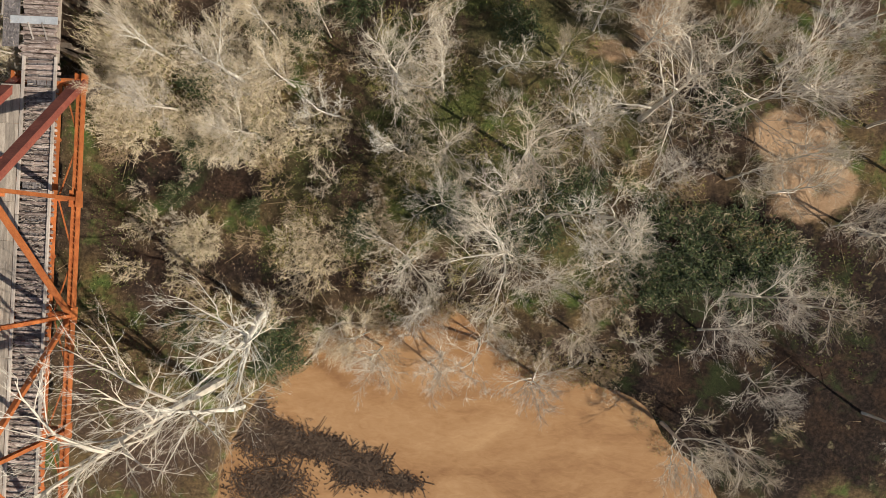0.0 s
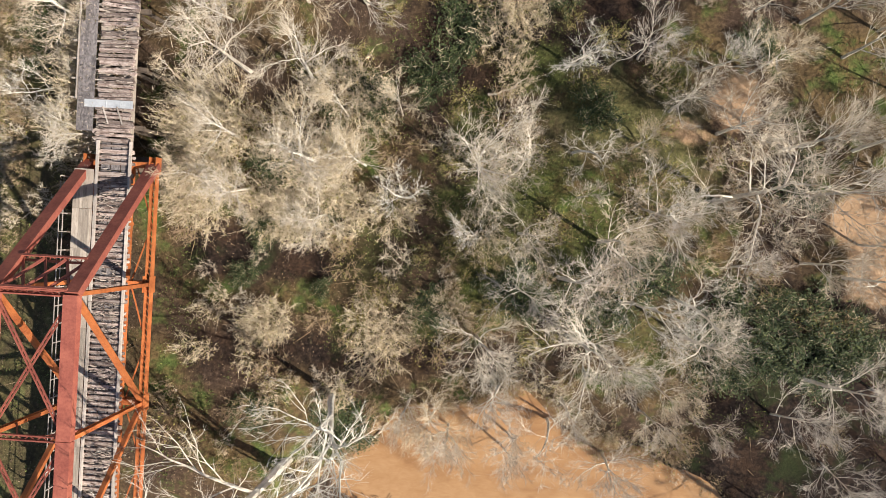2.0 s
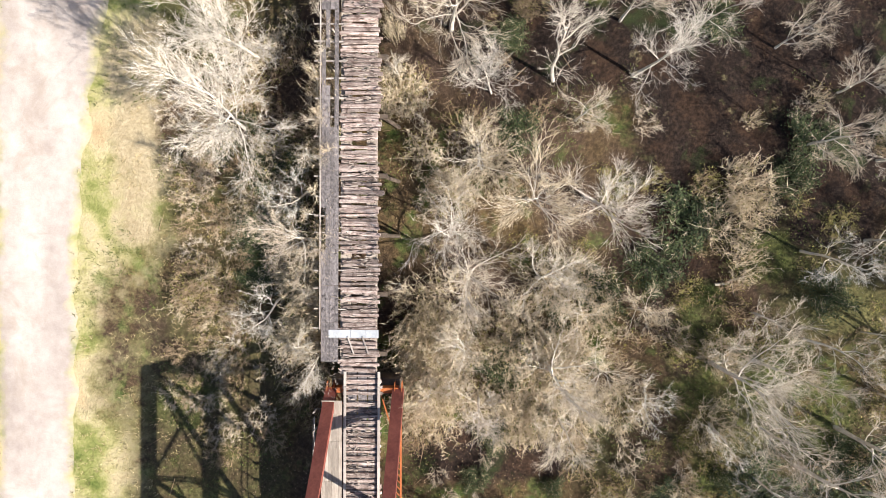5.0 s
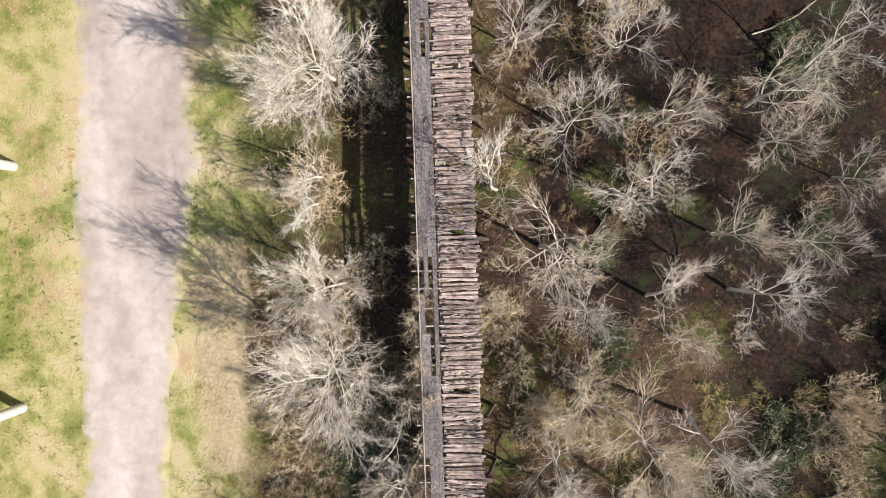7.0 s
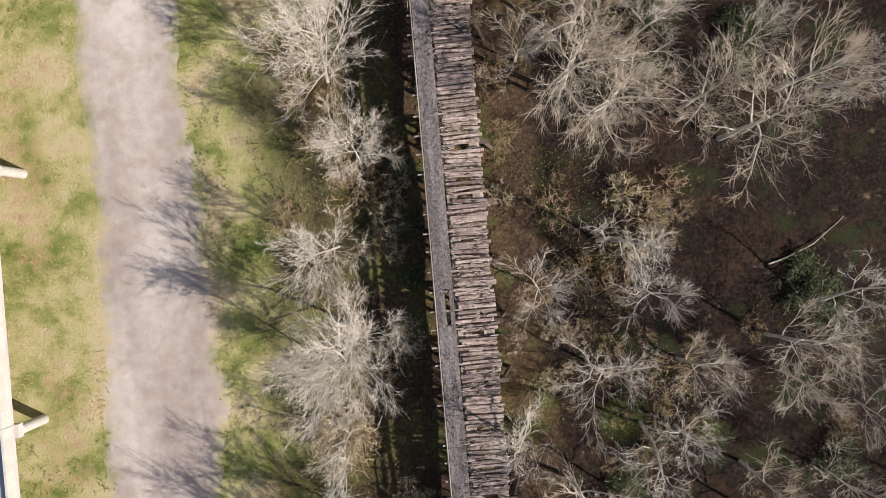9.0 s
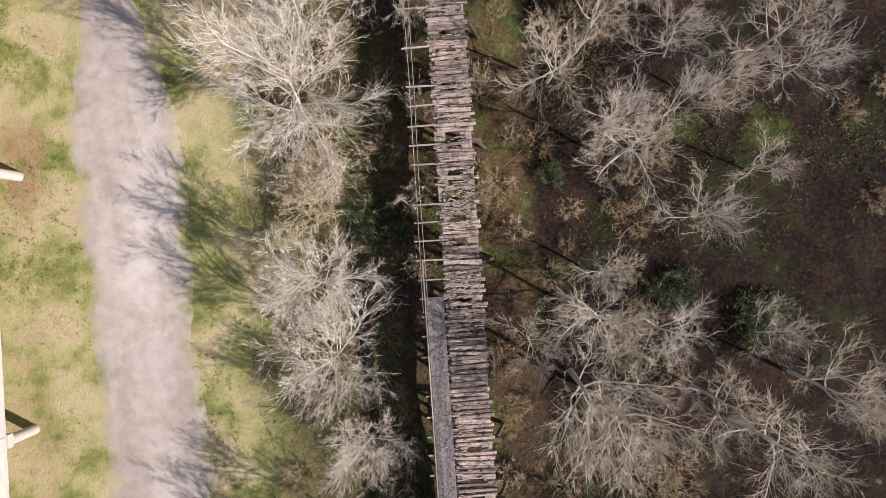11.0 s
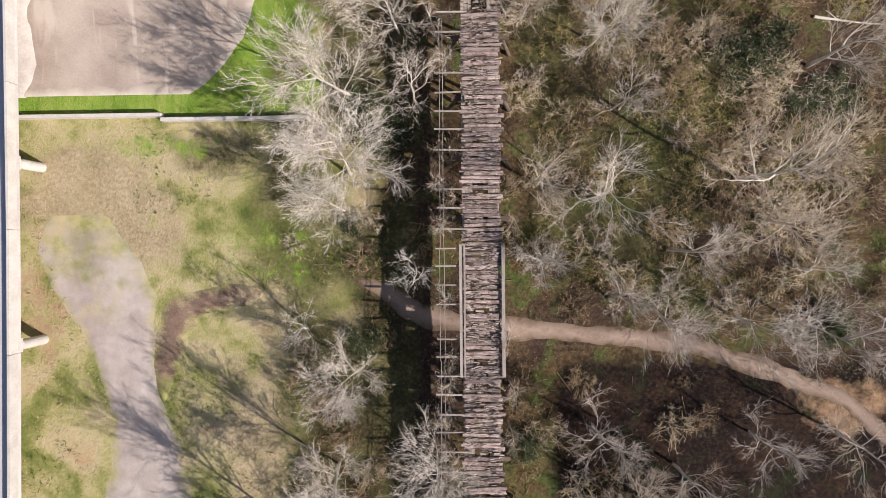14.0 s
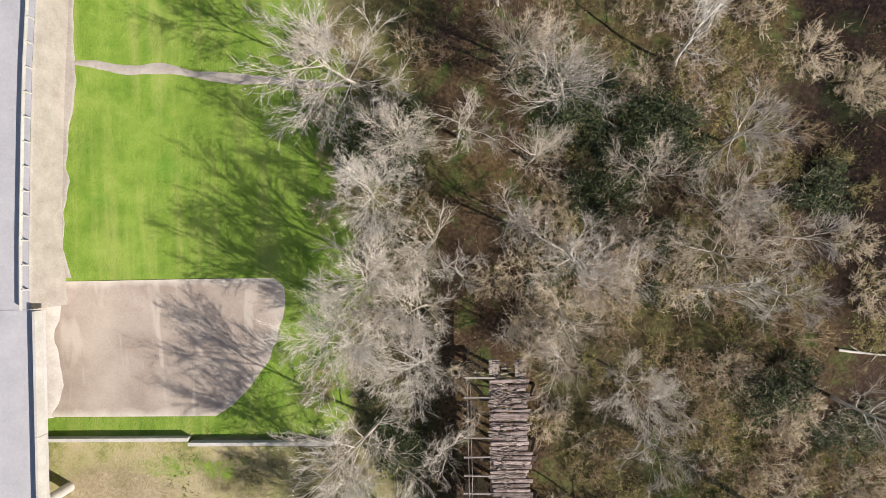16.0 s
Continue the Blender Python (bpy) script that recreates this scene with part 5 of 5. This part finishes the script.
def put(models, x, y, s, hs=None):
    return copy_thing(rng_b.choice(models), Matrix.Translation((x, y, float(land(x, y)))) @ Euler((0, 0, rng_b.uniform(0, math.tau))).to_matrix().to_4x4() @ Matrix.Diagonal((s, s, hs or s, 1)))


for x, y, r in THICKETS:
    n = max(2, int(r * r / 2.7))
    for k in range(n):
        a, q = rng_b.uniform(0, math.tau), rng_b.random() ** 0.5 * max(r - 1.0, 0.5)
        put(TANS, x + math.cos(a) * q, y + math.sin(a) * q, rng_b.uniform(0.7, 1.3))
DARK_SHRUBS = [(7.8, 135.2, 1.5, 1.3), (9.6, 136.4, 1.3, 1.1), (11.0, 141.0, 1.2, 1.2), (12.7, 131.9, 1.0, 1.0), (-11.4, 139.2, 1.5, 2.0), (-9.4, 114.8, 1.4, 1.2), (-8.1, 115.6, 1.1, 1.0), (22.1, 120.3, 1.6, 1.2), (20.4, 119.0, 1.2, 1.0), (27.8, 25.0, 1.3, 1.0), (26.7, 39.1, 1.5, 1.0), (28.4, 37.6, 1.2, 0.9), (24.3, 60.1, 1.5, 1.0), (16.4, 62.6, 1.4, 1.0), (48.8, -17.9, 1.6, 1.0), (59.6, -15.9, 1.7, 1.1), (55.2, -1.9, 1.5, 1.2), (19.1, 2.7, 1.2, 1.0), (37.5, 3.0, 1.2, 1.0), (34.5, 12.2, 1.1, 0.9), (-4.4, 51.3, 0.7, 0.8), (-4.3, 46.8, 0.6, 0.7), (-4.6, 42.4, 0.7, 0.8), (-4.8, 68.4, 0.7, 0.9)]
EVERGREENS = [(-9.8, 139.4, 1.7, 3.2), (-8.4, 138.2, 1.4, 2.7), (-8.0, 140.8, 1.4, 2.6), (13.6, 139.4, 1.6, 1.2), (15.4, 137.6, 1.4, 1.0), (11.8, 141.2, 1.7, 1.1), (25.0, 135.4, 1.6, 1.0), (24.0, 5.5, 1.5, 0.8), (26.5, 8.5, 1.7, 0.8), (32.5, -12, 1.7, 0.9),
              (4.6, 142.4, 1.8, 1.0), (6.6, 144.0, 1.6, 0.9), (8.0, 141.0, 1.7, 0.9), (3.2, 146.0, 1.5, 1.0), (38.0, -13.5, 1.8, 0.9), (41.0, -12.0, 1.5, 0.9), (36.0, 16.0, 1.5, 0.8), (50.5, -13.8, 1.7, 0.9), (53.5, -15.6, 1.9, 0.9), (56.2, -13.6, 1.7, 0.8), (52.0, -18.0, 1.6, 0.8), (57.0, -17.2, 1.8, 0.8), (47.8, -15.2, 1.4, 0.8), (60.0, -15.0, 1.5, 0.7)]
# vine tangle east of the truss and the first trestle spans
for k in range(48):
    x, y = rng_b.uniform(4.5, 33), rng_b.uniform(-16, 16)
    if value_noise(x, y, 6.0, 91) > -0.1 and abs(y + 10.4) > 2.6:
        put(TANS, x, y, rng_b.uniform(0.7, 1.2))
for x, y, s in ((-3.9, 3.0, 1.0), (-4.4, -1.0, 1.3), (-3.7, 6.2, 0.9), (-3.8, 13.2, 1.0), (-3.4, 16.0, 0.9), (-3.7, 18.6, 1.0), (2.6, 3.5, 0.8), (2.8, 20.4, 0.7), (-3.5, 70.5, 0.7), (-3.2, 88.6, 1.0),
                (-2.6, 91.2, 0.95), (2.2, 90.0, 0.7), (-2.7, 9.0, 0.8), (-2.5, 11.4, 0.9), (-2.8, 14.6, 0.85), (-2.4, 17.4, 0.9), (-2.7, 21.0, 0.8), (-2.9, 24.4, 0.7), (-2.2, 96.0, 0.7), (-2.5, 100.6, 0.7), (2.3, 97.4, 0.6), (-2.6, 107.6, 0.7), (-2.6, 94.2, 0.9), (2.3, 93.4, 0.8), (-2.9, 105.8, 0.9), (2.2, 105.6, 0.7), (-3.2, 109, 0.8), (-2.7, 118.6, 0.9), (-3.2, 121.4, 1.1), (2.4, 123.0, 1.0), (0.2, 124.6, 0.9), (2.1, 58.0, 0.6)):
    put(SAPLINGS, x, y, s, rng_b.uniform(0.95, 1.25))
for x, y, s, h in ((4.7, -2.3, 1.0, 1.8), (5.3, -4.4, 1.0, 1.6), (4.3, -6.4, 0.8, 1.4), (5.6, 0.2, 1.0, 1.5), (4.2, -1.0, 0.9, 2.1), (6.6, -2.8, 1.2, 1.8), (3.9, 1.8, 0.8, 2.2), (6.4, 2.4, 1.2, 1.7), (-4.4, -2.6, 0.9, 2.0), (-4.6, 1.2, 1.0, 2.2), (-5.6, -1.0, 1.1, 1.9), (-3.9, -0.6, 0.7, 2.6), (-3.7, 2.0, 0.65, 2.6), (-4.0, 4.6, 0.8, 2.4), (-3.6, 7.4, 0.6, 2.5), (3.5, -0.4, 0.6, 2.5), (-5.2, 3.6, 1.0, 1.9)):
    put(TANS, x, y, s, h)
for x, y, s, h in ((-3.1, 13.6, 0.55, 2.6), (-2.9, 16.6, 0.6, 2.55), (-3.2, 19.4, 0.55, 2.6), (-2.8, 22.0, 0.45, 2.5), (2.3, 24.0, 0.45, 2.3), (-3.0, 66.0, 0.5, 2.5), (-2.6, 72.0, 0.5, 2.5), (-2.7, 78.4, 0.5, 2.5), (2.2, 80.0, 0.45, 2.4), (2.1, 71.5, 0.4, 2.4), (-2.5, 86.0, 0.5, 2.5), (2.2, 109.0, 0.5, 2.4), (-2.4, 112.0, 0.5, 2.5)):
    put(TANS, x, y, s, h)
PATH_X, PATH_Y = (-16, -7.7, -4, 5.4, 16.4, 23.5, 36), (100.8, 100.7, 98.3, 97.4, 96.4, 94.2, 86)
count = 0
while count < 560:
    if rng_b.random() < 0.8:
        x, y = rng_b.uniform(2.5, 66), rng_b.uniform(-30, 152)
        if x > 37 and y > 22:
            continue
    else:
        x, y = rng_b.uniform(-16, -4.5), rng_b.uniform(-8, 150)
        if y > 24 and rng_b.random() < 0.6:
            continue
    if y < shore_y(x) + 1 or abs(y - np.interp(x, PATH_X, PATH_Y)) < 1.7 or (x - 62.3) ** 2 + (y + 7.2) ** 2 < 36:
        continue
    green = value_noise(x, y, 7.0, 55) > 0.3
    if (x > 50 and y < -17 or x > 17 and 0 < y < 94 or x > 24 and y > 118) and rng_b.random() < 0.85:
        continue
    if x > 5 and 20 < y < 95 and rng_b.random() < 0.55:
        continue
    if green and rng_b.random() < 0.22:
        put(GREENS, x, y, rng_b.uniform(0.5, 1.5), rng_b.uniform(0.35, 0.9))
    else:
        (put if abs(x) < 13 else put_loose)(BUSHES, x, y, rng_b.uniform(0.6, 1.35))
    count += 1
# low scrub right beside the far half of the trestle and under the northern wood
for k in range(64):
    x, y = rng_b.uniform(2.8, 27), rng_b.uniform(101, 150)
    if x > 22 and y > 136 or (x - 9) ** 2 + (y - 137) ** 2 < 26:
        continue
    (put if x < 6 else put_loose)(BUSHES, x, y, rng_b.uniform(0.6, 1.5), rng_b.uniform(0.5, 1.1))
for k in range(75):
    x, y = -5.5 - 12 * rng_b.random() ** 1.5, rng_b.uniform(-12, 24)
    put_loose(BUSHES, x, y, rng_b.uniform(0.5, 1.1), rng_b.uniform(0.4, 0.9))
for k in range(110):
    x, y = rng_b.uniform(3, 18), rng_b.uniform(22, 96)
    if k % 2:
        continue
    if abs(y - np.interp(x, PATH_X, PATH_Y)) > 2:
        put_loose(BUSHES[1:3], x, y, rng_b.uniform(0.4, 0.9), rng_b.uniform(0.3, 0.7))
for k in range(130):
    x, y = rng_b.uniform(3.2, 30), rng_b.uniform(101, 148)
    put_loose(SCRUB if k % 8 else TANS, x, y, rng_b.uniform(0.6, 1.2), rng_b.uniform(0.4, 0.8))
for k in range(40):
    x, y = rng_b.uniform(12, 46), rng_b.uniform(-18, 12)
    put_loose(SCRUB, x, y, rng_b.uniform(0.6, 1.2), rng_b.uniform(0.4, 0.8))
for k in range(60):
    x = rng_b.uniform(12, 58)
    put_loose(BUSHES, x, float(shore_y(x)) + rng_b.uniform(-0.6, 2.6), rng_b.uniform(0.4, 1.0), rng_b.uniform(0.4, 0.8))
for x, y, s, h in DARK_SHRUBS + EVERGREENS:
    put(GREENS, x, y, s, h)
# russet shoots grown up through and beside the sleepers
for x, y, s, h in ((1.9, 57.0, 0.5, 3.5), (1.9, 62.0, 0.5, 3.6), (-2.2, 59.4, 0.5, 3.5), (2.0, 37.0, 0.5, 3.4), (-2.4, 33.4, 0.5, 3.5), (2.1, 68.6, 0.7, 3.6), (2.1, 73.0, 0.7, 3.6), (-2.0, 75.0, 0.7, 3.5), (1.9, 79.6, 0.8, 3.7), (-1.9, 90.0, 0.7, 3.6), (0.6, 93.6, 0.8, 3.6), (1.8, 104.6, 0.6, 3.5), (-2.6, 26.0, 0.6, 3.5), (1.9, 43.6, 0.4, 3.4)):
    put(BUSHES[1:3], x, y, s, h)
join_loose("undergrowth", "tangled brown twiggy undergrowth over the woodland floor")
for o in TANS + BUSHES + GREENS + SCRUB + SAPLINGS:
    for c in o.children:
        bpy.data.objects.remove(c)
    bpy.data.objects.remove(o)


# ---------- ground cover ----------
def scatter(n, seed, keep):
    rng = np.random.RandomState(seed)
    x, y = rng.uniform(-18, 68, n), rng.uniform(-32, 154, n)
    ok = (y > shore_y(x) + 0.3) & ~((x > 38) & (y > 25)) & (np.abs(y - np.interp(x, PATH_X, PATH_Y)) > 0.9) & keep(x, y) & ((x > -14) | (y < 98))
    x, y = x[ok], y[ok]
    return np.stack([x, y, land(x, y)], -1), rng


def cover(name, n, seed, keep, mat, size, lift, label, category, up=1.0):
    c, rng = scatter(n, seed, keep)
    c[:, 2] += rng.uniform(0.02, lift, len(c))
    pts, f = leaf_quads(c, rng, size, up)
    return tagged(new(name, mesh_of(name, pts, f, mat)), label, category, kind="stuff")


cover("leaf_litter", 80000, 201, lambda x, y: (value_noise(x, y, 4.0, 61) > -0.3) & ~((x > 5) & (y > 18) & (y < 95)) & ~((x > 18) & (y > 0) & (y < 90)) & ~((x > 20) & (y > 116)) & ~((x > 38) & (y < -9)), M_DEAD, (0.035, 0.075), 0.08, "dry fallen leaves strewn over the woodland floor", "leaf litter", 2.0)
cover("weeds", 260000, 202, lambda x, y: ((value_noise(x, y, 6.0, 62) + 0.5 * value_noise(x, y, 1.7, 63)) > 0.5) | np.any([((x - a) / 1.25) ** 2 + (y - b) ** 2 < (0.75 + 1.1 * value_noise(x, y, 1.3, 64)) * r * r for a, b, r in FRESH], axis=0), M_WEED, (0.035, 0.085), 0.25, "fresh green weeds in patches on the woodland floor", "weeds", 0.8)


def sticks():
    c, rng = scatter(1200, 203, lambda x, y: ~((x > 17) & (y > 0) & (y < 96)))
    a = rng.uniform(0, math.tau, len(c))
    L = rng.uniform(0.4, 2.2, len(c))
    segs = []
    for p, t, l in zip(c, a, L):
        d = np.array([math.cos(t), math.sin(t), rng.normal(0, 0.08)]) * l
        segs.append((p + np.array([0, 0, 0.06]), p + d + np.array([0, 0, 0.10]), 0.014 + 0.01 * l, 0.006, 4 if l > 1.6 else 3))
    v, f = tubes(segs, rng)
    return tagged(new("fallen_sticks", mesh_of("fallen_sticks", v, f, M_RUST)), "brown fallen sticks on the woodland floor", "sticks", kind="stuff")


sticks()


def fallen_log(a, b, r, mat, label, curve=0.085):
    """A lying trunk with a few broken side limbs."""
    a, b = Vector((*a, float(land(*a)) + r)), Vector((*b, float(land(*b)) + r * 0.7))
    rng = random.Random(int(a.x * 10))
    t = thing("fallen_log", a, label, "log")
    bu = Build()
    side = (b - a).cross(Vector((0, 0, 1))).normalized()
    bow = curve * rng.uniform(0.6, 1.4) * (b - a).length
    pts = [a.lerp(b, k / 9) + side * (bow * math.sin(k / 9 * 3.1) + rng.uniform(-1, 1) * r * min(1, curve * 12)) + Vector((0, 0, rng.random() * r)) for k in range(10)]
    for k in range(9):
        bu.tube(pts[k] - a, pts[k + 1] - a, r * (1 - 0.085 * k), r * (1 - 0.085 * (k + 1)), 8)
    part("trunk", bu, mat, t)
    for k in range(4):
        p = pts[3 + k] - a
        part("limb", Build().tube(p, p + Vector((rng.uniform(-1, 1), rng.uniform(-1, 1), rng.uniform(0.1, 0.5))) * r * 11, r * 0.4, r * 0.08, 6), mat, t)


fallen_log((24.2, 41.2), (30.4, 44.6), 0.075, M_BARK, "long pale fallen trunk lying in dark undergrowth")
fallen_log((27.0, 122.6), (32.6, 122.0), 0.12, M_PALE, "straight white fallen trunk on the wood's floor", 0.012)
fallen_log((28.6, 3.6), (32.0, 5.4), 0.12, M_BARK, "grey fallen trunk under the trees")
fallen_log((20.0, -27.2), (22.4, -23.6), 0.12, M_BARK, "grey log lying across the muddy bank")


def drift_raft():
    """Flood wood caught against the bank, afloat."""
    rng = np.random.RandomState(301)
    segs = []
    for k in range(17000):
        cx, cy, rx, ry = ((15.2, -32.4, 1.5, 2.6), (17.6, -34.2, 2.4, 1.6), (21.6, -34.7, 2.6, 1.1), (25.4, -36.4, 2.4, 1.5), (29.2, -37.4, 1.6, 0.8), (17.0, -38.4, 3.6, 1.8))[rng.choice(6, p=(0.2, 0.22, 0.16, 0.2, 0.06, 0.16))]
        x, y = cx + rng.normal(0, rx * 0.5), cy + rng.normal(0, ry * 0.5)
        t = rng.uniform(0, math.tau)
        l = rng.uniform(0.08, 0.5) if k % 40 else rng.uniform(0.8, 2.0)
        r = rng.uniform(0.03, 0.08) if k % 40 else rng.uniform(0.03, 0.06)
        p = np.array([x, y, WATER_Z + rng.uniform(0.0, 0.12)])
        segs.append((p, p + np.array([math.cos(t) * l, math.sin(t) * l, rng.normal(0, 0.05)]), r, r * 0.6, 5 if k % 40 == 0 else 3))
    v, f = tubes(segs, rng)
    return tagged(new("drift_wood", mesh_of("drift_wood", v, f, M_DRIFT)), "dark raft of wet drift wood floating by the bank", "drift wood", kind="stuff")


drift_raft()


def drift_log(x, y, turn, length, r):
    t = thing("drift_log", (x, y, WATER_Z + r * 0.4), "dark waterlogged drift log afloat by the bank", "log", "drift logs")
    d = Vector((math.cos(turn), math.sin(turn), 0)) * length / 2
    part("trunk", Build().tube(-d, d, r, r * 0.7, 8), M_DRIFT, t)
    part("stub", Build().tube(d * 0.3, d * 0.3 + Vector((0.2, 0.35, 0.25)), r * 0.4, r * 0.2, 6), M_DRIFT, t)


for row in ((15.2, -33.6, 0.5, 3.6, 0.14), (20.6, -34.4, -0.1, 4.2, 0.12), (24.6, -36.2, -0.3, 3.8, 0.15), (29.4, -37.2, -0.3, 3.2, 0.12), (17.2, -36.8, 0.25, 3.2, 0.1), (15.4, -31.4, 1.2, 2.6, 0.1)):
    drift_log(*row)


def litter_box(x, y, w, label):
    z = float(land(x, y))
    t = thing("crate", (x, y, z), label, "crate")
    part("body", Build().box(-w, w, -w * 0.8, w * 0.8, -0.05, w * 1.2), M_WALL, t)
    part("lid", Build().box(-w * 1.06, w * 1.06, -w * 0.86, w * 0.86, w * 1.2 + 0.004, w * 1.2 + 0.05), M_TIN, t)


litter_box(-11.6, 31.0, 0.42, "small pale crate standing in the brush")


def meadow_tufts():
    """Dry and green grass tufts over the meadow and the lane's verges."""
    rng = np.random.RandomState(401)
    n = 9000
    x, y = rng.uniform(-41, -12, n), rng.uniform(-24, 116, n)
    lane_l = np.interp(y, (-22, 8, 46, 66, 80, 90, 97, 104), (-31.5, -32, -31.2, -31.6, -33, -30.8, -33.5, -36.5))
    lane_r = np.interp(y, (-22, 9, 32, 46, 66, 80, 90, 97.5, 104), (-25.6, -25.6, -21.9, -22.9, -23.2, -23.6, -26.8, -27.9, -29.5))
    ok = ((x < lane_l) | (x > lane_r)) & (value_noise(x, y, 3.0, 71) > -0.2)
    x, y = x[ok], y[ok]
    z = land(x, y)
    dry, green = [], []
    for k in range(len(x)):
        out = green if value_noise(x[k], y[k], 5.0, 72) > 0.15 else dry
        for b in range(5):
            a, l = rng.uniform(0, math.tau), rng.uniform(0.12, 0.34)
            p = np.array([x[k] + rng.normal(0, 0.1), y[k] + rng.normal(0, 0.1), z[k] - 0.02])
            out.append((p, p + np.array([math.cos(a) * l, math.sin(a) * l, l * rng.uniform(0.5, 1.3)]), 0.022, 0.004, 3))
    for name, segs, mat, label in (("dry_grass", dry, M_STRAW, "pale dry grass tufts in the meadow"), ("green_grass", green, M_WEED, "green grass tufts in the meadow")):
        v, f = tubes(segs, rng)
        tagged(new(name, mesh_of(name, v, f, mat)), label, "grass", kind="stuff")


meadow_tufts()
